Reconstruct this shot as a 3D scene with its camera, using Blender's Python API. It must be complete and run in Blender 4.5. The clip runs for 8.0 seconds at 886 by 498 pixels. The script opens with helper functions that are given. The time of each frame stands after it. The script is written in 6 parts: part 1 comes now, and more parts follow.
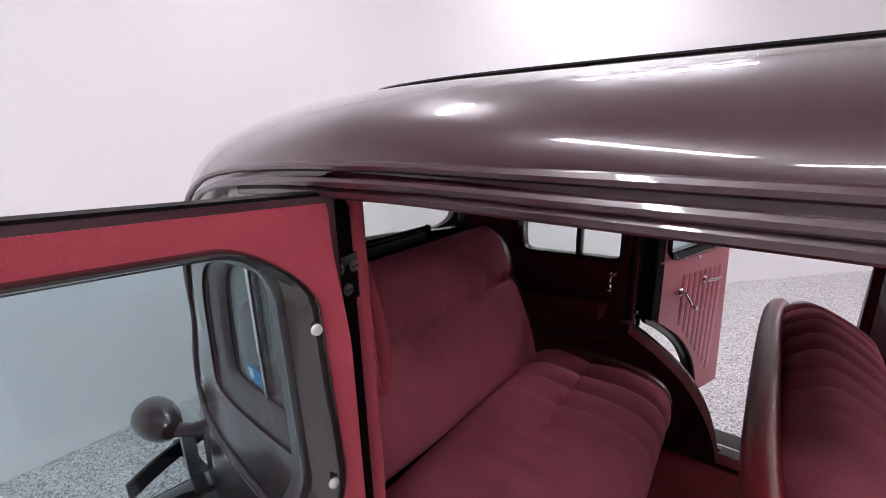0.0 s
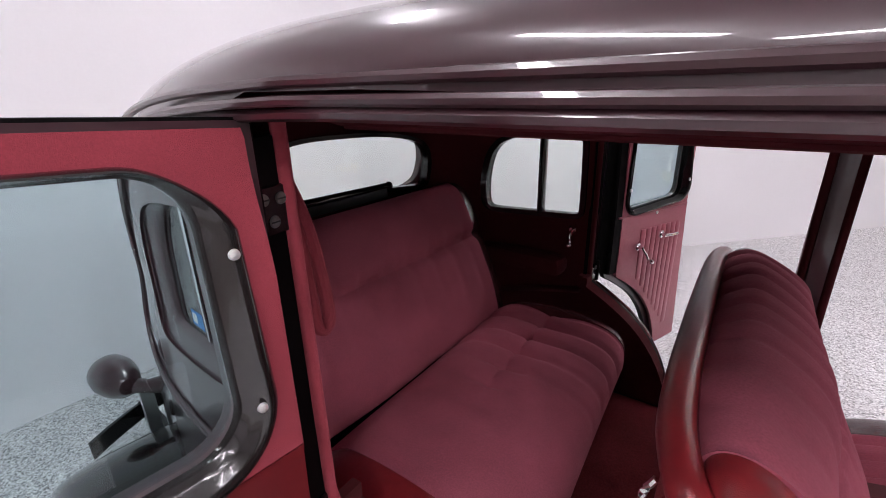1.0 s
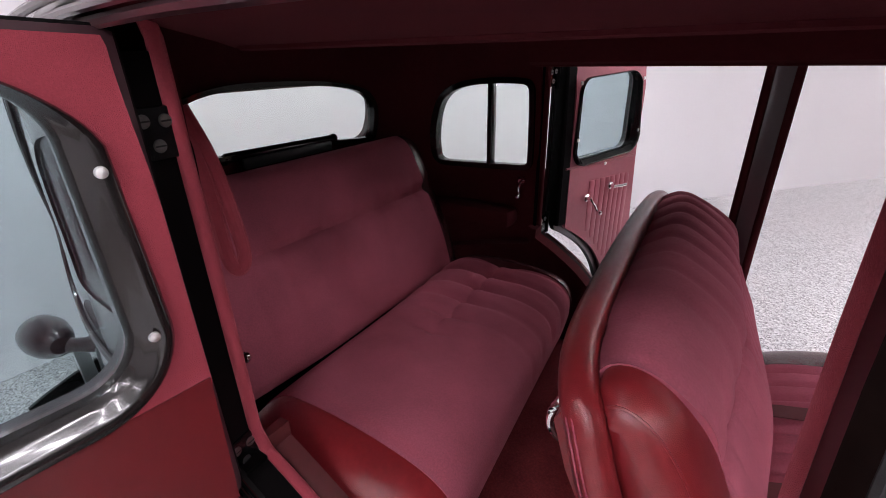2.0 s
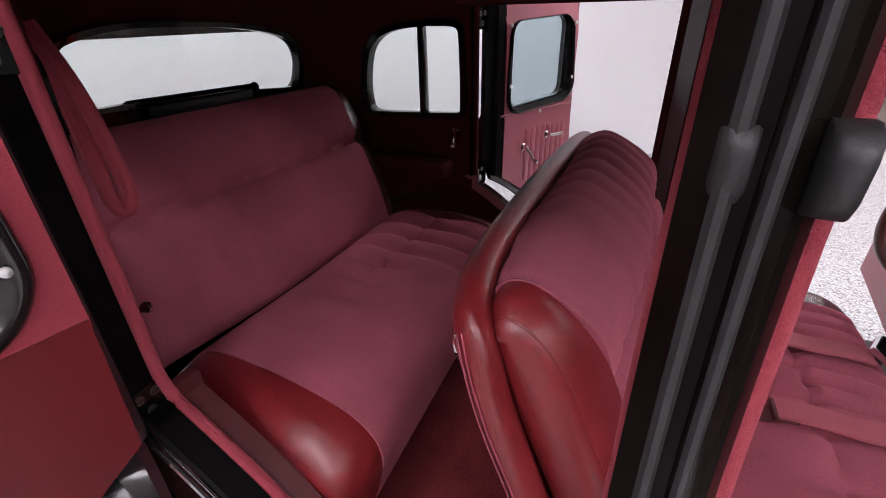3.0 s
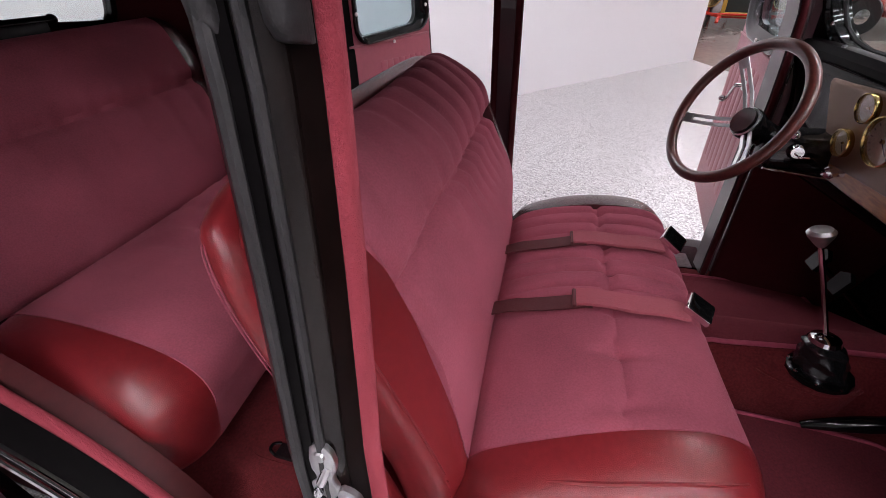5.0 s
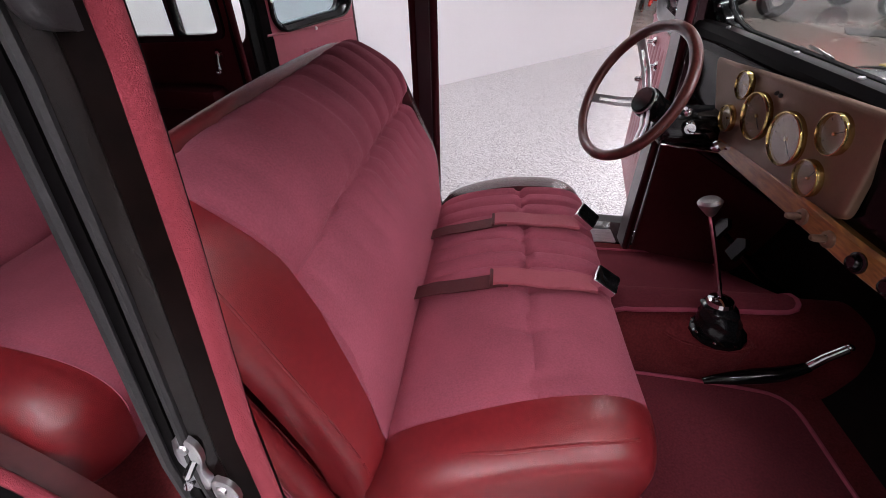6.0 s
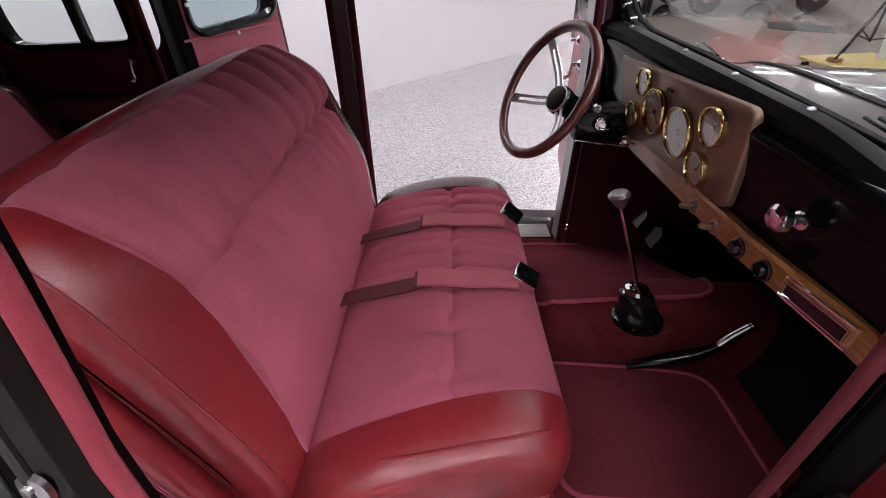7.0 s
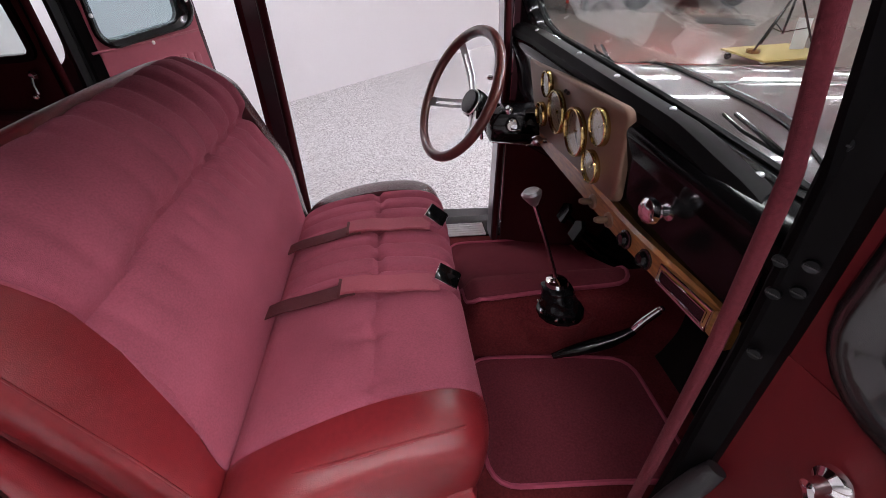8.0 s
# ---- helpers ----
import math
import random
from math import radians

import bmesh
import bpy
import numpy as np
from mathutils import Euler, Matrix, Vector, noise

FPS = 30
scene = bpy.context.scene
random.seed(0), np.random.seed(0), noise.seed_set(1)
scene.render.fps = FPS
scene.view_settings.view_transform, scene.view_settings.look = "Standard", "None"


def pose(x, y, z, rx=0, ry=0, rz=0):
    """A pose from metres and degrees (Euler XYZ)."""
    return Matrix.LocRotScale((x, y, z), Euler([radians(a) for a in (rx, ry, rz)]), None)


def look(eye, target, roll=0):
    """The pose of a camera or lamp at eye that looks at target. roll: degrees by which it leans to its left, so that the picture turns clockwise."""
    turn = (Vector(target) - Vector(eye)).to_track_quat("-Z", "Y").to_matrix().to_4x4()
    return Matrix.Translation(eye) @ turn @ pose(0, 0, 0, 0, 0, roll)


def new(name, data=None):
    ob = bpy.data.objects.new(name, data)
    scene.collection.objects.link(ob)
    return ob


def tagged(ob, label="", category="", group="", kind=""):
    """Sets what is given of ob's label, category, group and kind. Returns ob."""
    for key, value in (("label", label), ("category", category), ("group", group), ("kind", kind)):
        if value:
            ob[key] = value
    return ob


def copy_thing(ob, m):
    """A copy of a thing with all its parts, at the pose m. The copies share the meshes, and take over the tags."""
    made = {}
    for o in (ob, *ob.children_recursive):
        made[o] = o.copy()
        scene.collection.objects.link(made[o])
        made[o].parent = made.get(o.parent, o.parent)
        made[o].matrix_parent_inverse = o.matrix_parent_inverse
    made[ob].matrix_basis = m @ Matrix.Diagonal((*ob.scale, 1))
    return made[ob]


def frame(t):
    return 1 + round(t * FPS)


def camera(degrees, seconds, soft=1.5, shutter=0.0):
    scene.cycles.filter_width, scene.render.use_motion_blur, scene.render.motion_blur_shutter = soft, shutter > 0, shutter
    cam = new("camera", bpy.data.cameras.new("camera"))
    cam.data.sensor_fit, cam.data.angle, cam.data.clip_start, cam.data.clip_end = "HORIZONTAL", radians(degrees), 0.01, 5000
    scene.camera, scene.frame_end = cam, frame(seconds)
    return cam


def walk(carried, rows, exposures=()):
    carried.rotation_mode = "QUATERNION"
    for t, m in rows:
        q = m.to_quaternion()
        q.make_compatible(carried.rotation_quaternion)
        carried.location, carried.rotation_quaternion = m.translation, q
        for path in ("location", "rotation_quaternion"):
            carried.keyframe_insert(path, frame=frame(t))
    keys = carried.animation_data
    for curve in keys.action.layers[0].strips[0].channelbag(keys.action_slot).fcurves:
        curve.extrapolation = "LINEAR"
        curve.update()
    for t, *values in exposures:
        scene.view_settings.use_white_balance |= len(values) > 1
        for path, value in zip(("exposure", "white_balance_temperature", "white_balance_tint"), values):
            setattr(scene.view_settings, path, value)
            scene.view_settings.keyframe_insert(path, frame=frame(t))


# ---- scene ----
PATH = [
    (0, (0.0810, -0.2814, 1.7220), (-1.1769, 1.1715, 1.1683), -1.49),
    (0.5, (0.1174, -0.2685, 1.6961), (-1.0980, 1.1950, 1.0789), -1.41),
    (1, (0.1548, -0.2512, 1.6664), (-1.0140, 1.2231, 0.9879), -1.33),
    (2.5, (0.2970, -0.1753, 1.5642), (-0.6773, 1.3362, 0.6889), -1.39),
    (3, (0.3422, -0.1571, 1.5301), (-0.5379, 1.3731, 0.5900), -1.37),
    (3.5, (0.4025, -0.1408, 1.5071), (-0.3904, 1.3992, 0.5072), -1.31),
    (4, (0.4663, -0.1254, 1.4890), (-0.2419, 1.4240, 0.4412), -1.35),
    (4.5, (0.5277, -0.1083, 1.4712), (-0.1025, 1.4475, 0.3838), -1.39),
    (6, (0.6858, -0.0835, 1.4691), (0.3187, 1.4971, 0.3000), -1.03),
    (6.5, (0.7364, -0.0679, 1.4683), (0.4498, 1.5303, 0.3005), -0.97),
    (7, (0.7861, -0.0618, 1.4740), (0.5755, 1.5452, 0.3022), -0.89),
    (7.5, (0.8342, -0.0635, 1.4834), (0.7026, 1.5533, 0.3134), -0.81),
    (8, (0.8890, -0.0615, 1.4920), (0.8439, 1.5552, 0.3154), -1.06),
]
cam = camera(89.8, 8.0, soft=0.65)
walk(cam, [(t, look(e, g, r)) for t, e, g, r in PATH])

# ---- light ----
world = bpy.data.worlds.new("world")
scene.world = world
world.use_nodes = True
world.node_tree.nodes["Background"].inputs[0].default_value = (0.75, 0.78, 0.85, 1)
world.node_tree.nodes["Background"].inputs[1].default_value = 0.05
STRIP = 67.0
scene.view_settings.exposure = 0.0


# ---- materials ----
def material(name, color, rough=0.5, metal=0.0, var=0.12, grain=60.0, bump=0.0, bump_scale=400.0, coat=0.0, sheen=0.0, spec=0.5,
             stain=3.0):
    """A surface with fine grain, broad unevenness and relief, in metres of the object's own space."""
    m = bpy.data.materials.new(name)
    m.use_nodes = True
    nt = m.node_tree
    b = nt.nodes["Principled BSDF"]
    b.inputs["Roughness"].default_value = rough
    b.inputs["Metallic"].default_value = metal
    b.inputs["Coat Weight"].default_value = coat
    b.inputs["Coat Roughness"].default_value = 0.04
    b.inputs["Sheen Weight"].default_value = sheen
    b.inputs["Sheen Roughness"].default_value = 0.4
    b.inputs["Specular IOR Level"].default_value = spec
    tc = nt.nodes.new("ShaderNodeTexCoord")
    fine, broad = nt.nodes.new("ShaderNodeTexNoise"), nt.nodes.new("ShaderNodeTexNoise")
    fine.inputs["Scale"].default_value, broad.inputs["Scale"].default_value = grain, stain
    fine.inputs["Detail"].default_value = broad.inputs["Detail"].default_value = 4
    add = nt.nodes.new("ShaderNodeMath")
    add.operation = "ADD"
    ramp = nt.nodes.new("ShaderNodeMapRange")
    ramp.inputs[1].default_value, ramp.inputs[2].default_value = 0.6, 1.4
    ramp.inputs[3].default_value, ramp.inputs[4].default_value = 1 - var, 1 + var
    mix = nt.nodes.new("ShaderNodeVectorMath")
    mix.operation = "SCALE"
    mix.inputs[0].default_value = color
    for n in (fine, broad):
        nt.links.new(tc.outputs["Object"], n.inputs["Vector"])
    nt.links.new(fine.outputs["Fac"], add.inputs[0])
    nt.links.new(broad.outputs["Fac"], add.inputs[1])
    nt.links.new(add.outputs[0], ramp.inputs[0])
    nt.links.new(ramp.outputs[0], mix.inputs["Scale"])
    nt.links.new(mix.outputs[0], b.inputs["Base Color"])
    if sheen:
        b.inputs["Sheen Tint"].default_value = (*[min(1, c * 2.2 + 0.08) for c in color], 1)
    if bump:
        relief, bp = nt.nodes.new("ShaderNodeTexNoise"), nt.nodes.new("ShaderNodeBump")
        relief.inputs["Scale"].default_value, relief.inputs["Detail"].default_value = bump_scale, 3
        bp.inputs["Strength"].default_value, bp.inputs["Distance"].default_value = bump, 0.002
        nt.links.new(tc.outputs["Object"], relief.inputs["Vector"])
        nt.links.new(relief.outputs["Fac"], bp.inputs["Height"])
        nt.links.new(bp.outputs[0], b.inputs["Normal"])
    return m


def flake_floor():
    m = material("epoxy flake floor", (0.5, 0.5, 0.5), 0.32)
    nt = m.node_tree
    b = nt.nodes["Principled BSDF"]
    tc = nt.nodes.new("ShaderNodeTexCoord")
    ramp = nt.nodes.new("ShaderNodeValToRGB")
    ramp.color_ramp.interpolation = "CONSTANT"
    for pos, c in ((0.0, 0.10), (0.1, 0.28), (0.26, 0.46), (0.52, 0.64), (0.78, 0.82)):
        e = ramp.color_ramp.elements[0] if pos == 0.0 else ramp.color_ramp.elements.new(pos)
        e.position, e.color = pos, (c, c * 0.985, c * 0.99, 1)
    cells = nt.nodes.new("ShaderNodeTexVoronoi")
    cells.inputs["Scale"].default_value = 150
    sep = nt.nodes.new("ShaderNodeSeparateColor")
    nt.links.new(tc.outputs["Object"], cells.inputs["Vector"])
    nt.links.new(cells.outputs["Color"], sep.inputs[0])
    nt.links.new(sep.outputs[0], ramp.inputs[0])
    nt.links.new(ramp.outputs[0], b.inputs["Base Color"])
    return m


def glass_mat(name, tint=(0.93, 0.98, 0.96)):
    m = bpy.data.materials.new(name)
    m.use_nodes = True
    nt = m.node_tree
    out = nt.nodes["Material Output"]
    clear, shine, mix, edge = (nt.nodes.new(k) for k in ("ShaderNodeBsdfTransparent", "ShaderNodeBsdfGlossy", "ShaderNodeMixShader", "ShaderNodeLayerWeight"))
    power, gain = nt.nodes.new("ShaderNodeMath"), nt.nodes.new("ShaderNodeMath")
    clear.inputs[0].default_value = (*tint, 1)
    shine.inputs["Roughness"].default_value = 0.02
    power.operation, power.inputs[1].default_value = "POWER", 3.0
    gain.operation, gain.inputs[1].default_value, gain.inputs[2].default_value = "MULTIPLY_ADD", 0.6, 0.045
    nt.links.new(edge.outputs["Facing"], power.inputs[0])
    nt.links.new(power.outputs[0], gain.inputs[0])
    nt.links.new(gain.outputs[0], mix.inputs[0])
    nt.links.new(clear.outputs[0], mix.inputs[1])
    nt.links.new(shine.outputs[0], mix.inputs[2])
    nt.links.new(mix.outputs[0], out.inputs[0])
    return m


def glow(name, color, strength):
    m = bpy.data.materials.new(name)
    m.use_nodes = True
    b = m.node_tree.nodes["Principled BSDF"]
    b.inputs["Emission Color"].default_value = (*color, 1)
    b.inputs["Emission Strength"].default_value = strength
    return m


def wood_mat(name, dark, light, rough=0.35, coat=0.3, scale=6.0, stretch=(30, 3, 30)):
    m = material(name, light, rough, coat=coat)
    nt = m.node_tree
    b = nt.nodes["Principled BSDF"]
    tc, wave, ramp = nt.nodes.new("ShaderNodeTexCoord"), nt.nodes.new("ShaderNodeTexNoise"), nt.nodes.new("ShaderNodeValToRGB")
    mp = nt.nodes.new("ShaderNodeMapping")
    mp.inputs["Scale"].default_value = stretch
    wave.inputs["Scale"].default_value, wave.inputs["Detail"].default_value = scale, 6
    ramp.color_ramp.elements[0].color, ramp.color_ramp.elements[1].color = (*dark, 1), (*light, 1)
    ramp.color_ramp.elements[0].position, ramp.color_ramp.elements[1].position = 0.35, 0.65
    nt.links.new(tc.outputs["Object"], mp.inputs[0])
    nt.links.new(mp.outputs[0], wave.inputs["Vector"])
    nt.links.new(wave.outputs["Fac"], ramp.inputs[0])
    nt.links.new(ramp.outputs[0], b.inputs["Base Color"])
    return m


PAINT = material("dark maroon paint", (0.034, 0.0115, 0.0155), 0.3, var=0.06, coat=1.0, spec=0.45)
JAMB = material("black jamb enamel", (0.0025, 0.002, 0.0022), 0.48, var=0.2, coat=0.0, spec=0.06)
DASHPAINT = material("worn gloss black dash paint", (0.003, 0.003, 0.0032), 0.12, var=0.25, grain=30, coat=0.0, spec=0.14)
BLACK = material("gloss black enamel", (0.004, 0.004, 0.0042), 0.09, var=0.1, coat=0.0, spec=0.4)
GARNISH = material("charcoal painted steel", (0.011, 0.009, 0.009), 0.18, var=0.3, grain=25, coat=0.4)
PILLAR = material("brown black pillar enamel", (0.006, 0.003, 0.0026), 0.3, var=0.5, stain=9, coat=0.0, spec=0.10)
POST = wood_mat("worn streaked brown post enamel", (0.003, 0.002, 0.0018), (0.011, 0.0075, 0.0065), 0.26, 0.1, 1.0, (90, 90, 9))
POST.node_tree.nodes["Principled BSDF"].inputs["Specular IOR Level"].default_value = 0.22
GAITER = material("shiny black gaiter rubber", (0.008, 0.008, 0.009), 0.22, var=0.3, bump=0.25, bump_scale=120)
RUBBER = material("grey black rubber", (0.016, 0.015, 0.016), 0.5, var=0.25, bump=0.2)
CLOTH = material("wine mohair cloth", (0.335, 0.080, 0.115), 0.9, var=0.24, stain=6, grain=260, bump=0.45, bump_scale=900, sheen=0.25, spec=0.2)
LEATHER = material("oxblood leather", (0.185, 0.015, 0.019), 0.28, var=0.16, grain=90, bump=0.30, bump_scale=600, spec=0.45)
LEATHER.node_tree.nodes["Principled BSDF"].inputs["Coat Weight"].default_value = 0.2
LEATHER.node_tree.nodes["Principled BSDF"].inputs["Coat Roughness"].default_value = 0.2
# far seat ends: oxblood leather darkened, grazing sheen put into its colour
FAR_HIDE = material("far side leather toned for grazing sheen", (0.065, 0.020, 0.023), 0.24, var=0.25, stain=12, bump=0.2, bump_scale=600, spec=0.7)
ARCHVINYL = material("maroon vinyl trim", (0.060, 0.0085, 0.010), 0.5, var=0.2, stain=6, bump=0.1, bump_scale=500)
DOORHIDE = material("oxblood door leather", (0.105, 0.0085, 0.011), 0.36, var=0.10, stain=4, bump=0.12, bump_scale=600, spec=0.4)
LEATHERETTE = material("wine door leatherette", (0.36, 0.085, 0.115), 0.33, var=0.10, bump=0.2, bump_scale=800, spec=0.6)
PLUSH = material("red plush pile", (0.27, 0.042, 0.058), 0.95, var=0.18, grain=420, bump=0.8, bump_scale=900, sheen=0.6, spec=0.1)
# darker copy of the windlace plush, dim light put into its colour
DIM_PLUSH = material("windlace plush darkened for shade", (0.095, 0.017, 0.024), 0.95, var=0.3, grain=260, bump=0.6, bump_scale=900, sheen=0.3, spec=0.1)
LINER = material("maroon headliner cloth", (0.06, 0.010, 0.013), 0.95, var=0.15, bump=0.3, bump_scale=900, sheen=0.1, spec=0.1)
CARPET = material("maroon cut pile carpet", (0.120, 0.018, 0.021), 0.98, var=0.45, grain=180, bump=0.9, bump_scale=700, sheen=0.25, spec=0.05, stain=7)
MAT = material("maroon floor mat pile", (0.140, 0.026, 0.036), 0.97, var=0.35, grain=200, bump=0.8, bump_scale=800, sheen=0.3, spec=0.05)
BINDING = material("wine mat binding", (0.34, 0.05, 0.095), 0.8, var=0.15, bump=0.4, bump_scale=900)
WEB = material("wine seat belt webbing", (0.36, 0.075, 0.100), 0.7, var=0.2, grain=300, bump=0.5, bump_scale=1500)
WEB_DARK = material("dark red seat belt webbing", (0.085, 0.010, 0.014), 0.65, var=0.2, grain=300, bump=0.5, bump_scale=1500)
CHROME = material("chrome", (0.82, 0.82, 0.83), 0.07, 1.0, var=0.03)
STEEL = material("brushed steel", (0.55, 0.55, 0.56), 0.32, 1.0, var=0.12, grain=200)
NICKEL = material("dull nickel screw", (0.85, 0.84, 0.82), 0.55, 1.0, var=0.05)
WORN = material("worn hinge screw steel", (0.24, 0.235, 0.23), 0.36, 1.0, var=0.3, grain=300)
DULL = material("dull dark screw steel", (0.022, 0.022, 0.023), 0.34, 1.0, var=0.3, grain=300)
SPOKE = material("polished steel spoke", (0.88, 0.88, 0.89), 0.38, 1.0, var=0.06, grain=150)
BRASS = material("polished brass", (0.56, 0.41, 0.16), 0.16, 1.0, var=0.08)
COPPER = material("satin copper brown panel", (0.200, 0.122, 0.082), 0.36, 0.35, var=0.08, grain=200)
DIAL = material("cream dial face", (0.40, 0.345, 0.24), 0.5, var=0.12, stain=40)
INK = material("black dial ink", (0.02, 0.02, 0.02), 0.6)
WOOD = wood_mat("varnished orange wood", (0.20, 0.075, 0.02), (0.36, 0.15, 0.04))
RIMWOOD = wood_mat("mahogany wheel rim", (0.070, 0.017, 0.014), (0.10, 0.026, 0.020), 0.3, 0.5)
GLASS = glass_mat("window glass")
DOORGLASS = glass_mat("tinted door glass", (0.72, 0.82, 0.83))
LENS = glass_mat("gauge lens", (0.97, 0.97, 0.97))
WALL = material("white wall paint", (0.80, 0.785, 0.80), 0.7, var=0.015, stain=0.5, bump=0.08, bump_scale=120)
CEIL = material("white ceiling paint", (0.78, 0.78, 0.78), 0.8, var=0.03)
GREY = material("grey hall wall paint", (0.55, 0.53, 0.51), 0.7, var=0.05, stain=0.6)
# near black colour stands in for the shade under the dash
TOE_DARK = material("toe carpet blackened for shade", (0.010, 0.007, 0.007), 0.95, var=0.3, bump=0.5, bump_scale=700, spec=0.05)
FLAKE = flake_floor()
CONCRETE = material("polished brown concrete", (0.33, 0.28, 0.255), 0.12, var=0.22, grain=12, stain=0.8, spec=0.5)
TUBE = glow("fluorescent tube", (1.0, 0.945, 1.02), STRIP)


# ---- geometry helpers ----
def step(a, b, x):
    t = min(1.0, max(0.0, (x - a) / (b - a)))
    return t * t * (3 - 2 * t)


def car(p):
    """From the car's own axes (ahead, to its left, up) to the room."""
    u, w, z = p
    th = 0.10 * step(-0.6, 0.45, u) + 0.05 * step(0.3, 1.3, u)
    front = step(0.60, 1.15, u)
    return Vector((u - th * w - 0.014 * front, 0.80 + 0.02 * step(-0.5, 0.4, u) + 0.07 * step(0.3, 1.3, u) - 0.029 * front + w, z + 0.021 * front))


def same(p):
    return Vector(p)


def build(name, verts, faces, mat, parent=None, label="", place=car, smooth=True, sharp=35):
    me = bpy.data.meshes.new(name)
    me.from_pydata([place(v) for v in verts], [], faces)
    bm = bmesh.new()
    bm.from_mesh(me)
    bmesh.ops.remove_doubles(bm, verts=bm.verts, dist=0.00005)
    bmesh.ops.recalc_face_normals(bm, faces=bm.faces)
    if smooth:
        for f in bm.faces:
            f.smooth = True
        lim = radians(sharp)
        for e in bm.edges:
            e.smooth = len(e.link_faces) == 2 and e.calc_face_angle(0) < lim
    bm.to_mesh(me)
    bm.free()
    me.materials.append(mat)
    ob = new(name, me)
    if parent is not None:
        ob.parent = parent
        ob.matrix_parent_inverse = parent.matrix_basis.inverted() if parent.parent is None else Matrix()
    if label:
        tagged(ob, label)
    return ob


def thing(name, at, label, category, group="", kind=""):
    ob = new(name)
    ob.location = at
    ob.empty_display_size = 0.1
    return tagged(ob, label, category, group, kind)


def join(*shapes):
    verts, faces = [], []
    for v, f in shapes:
        k = len(verts)
        verts += list(v)
        faces += [tuple(i + k for i in q) for q in f]
    return verts, faces


def loft(rings, caps=True, closed=True):
    """Quads between rings of equal length."""
    n, verts, faces = len(rings[0]), [p for r in rings for p in r], []
    for i in range(len(rings) - 1):
        for j in range(n if closed else n - 1):
            a, b = i * n + j, i * n + (j + 1) % n
            faces.append((a, b, b + n, a + n))
    if caps:
        faces.append(tuple(range(n - 1, -1, -1)))
        faces.append(tuple((len(rings) - 1) * n + j for j in range(n)))
    return verts, faces


def block(u0, u1, w0, w1, z0, z1, r=0.006):
    """A box with rounded edges."""
    r = min(r, 0.45 * min(abs(u1 - u0), abs(w1 - w0), abs(z1 - z0)))
    rings = []
    for z, inset in ((z0, r), (z0 + 0.3 * r, 0.3 * r), (z0 + r, 0), (z1 - r, 0), (z1 - 0.3 * r, 0.3 * r), (z1, r)):
        rings.append([(x, y, z) for x, y in rrect(u0 + inset, u1 - inset, w0 + inset, w1 - inset, r, 2)])
    return loft(rings)


def rrect(x0, x1, y0, y1, r, n=5):
    pts = []
    for cx, cy, a in ((x1 - r, y1 - r, 0), (x0 + r, y1 - r, 90), (x0 + r, y0 + r, 180), (x1 - r, y0 + r, 270)):
        for i in range(n + 1):
            t = radians(a + 90 * i / n)
            pts.append((cx + r * math.cos(t), cy + r * math.sin(t)))
    return pts


def smoothed(pts, rounds=2, closed=False):
    for _ in range(rounds):
        out = [] if closed else [pts[0]]
        for i in range(len(pts) if closed else len(pts) - 1):
            a, b = pts[i], pts[(i + 1) % len(pts)]
            out.append(tuple(x * 0.75 + y * 0.25 for x, y in zip(a, b)))
            out.append(tuple(x * 0.25 + y * 0.75 for x, y in zip(a, b)))
        if not closed:
            out.append(pts[-1])
        pts = out
    return pts


def evened(pts, n, closed=False):
    """n points at even steps along a line."""
    p = [np.array(q, float) for q in pts]
    if closed:
        p.append(p[0])
    d = np.cumsum([0] + [np.linalg.norm(p[i + 1] - p[i]) for i in range(len(p) - 1)])
    out = []
    for k in range(n):
        x = d[-1] * k / (n if closed else n - 1)
        i = min(len(p) - 2, max(0, int(np.searchsorted(d, x, "right")) - 1))
        t = (x - d[i]) / max(1e-9, d[i + 1] - d[i])
        out.append(tuple(p[i] * (1 - t) + p[i + 1] * t))
    return out


def sweep(path, profile, side=(0, 0, 1), closed=False, caps=True):
    """A profile of (across, along side) carried along a line."""
    p = [Vector(q) for q in path]
    rings = []
    for i, q in enumerate(p):
        a = p[i - 1] if i or closed else p[0]
        b = p[(i + 1) % len(p)] if i < len(p) - 1 or closed else p[-1]
        t = (b - a).normalized()
        s = Vector(side)
        s = (s - t * s.dot(t)).normalized()
        x = t.cross(s)
        rings.append([tuple(q + x * c + s * d) for c, d in profile])
    if closed:
        rings.append(rings[0])
    return loft(rings, caps and not closed)


def circle(r, n=8, ry=None):
    return [(r * math.cos(2 * math.pi * i / n), (ry or r) * math.sin(2 * math.pi * i / n)) for i in range(n)]


def tube(path, r, n=8, side=(0.31, 0.17, 0.93), closed=False):
    return sweep(path, circle(r, n), side, closed)


def lathe(profile, at, axis, n=20, up=(0.12, 0.3, 0.9)):
    """A shape turned about an axis: (radius, height) pairs from at along axis."""
    ax = Vector(axis).normalized()
    x = ax.cross(Vector(up)).normalized()
    y = ax.cross(x)
    rings = []
    for r, h in profile:
        rings.append([tuple(Vector(at) + ax * h + (x * math.cos(2 * math.pi * i / n) + y * math.sin(2 * math.pi * i / n)) * max(r, 1e-4)) for i in range(n)])
    return loft(rings)


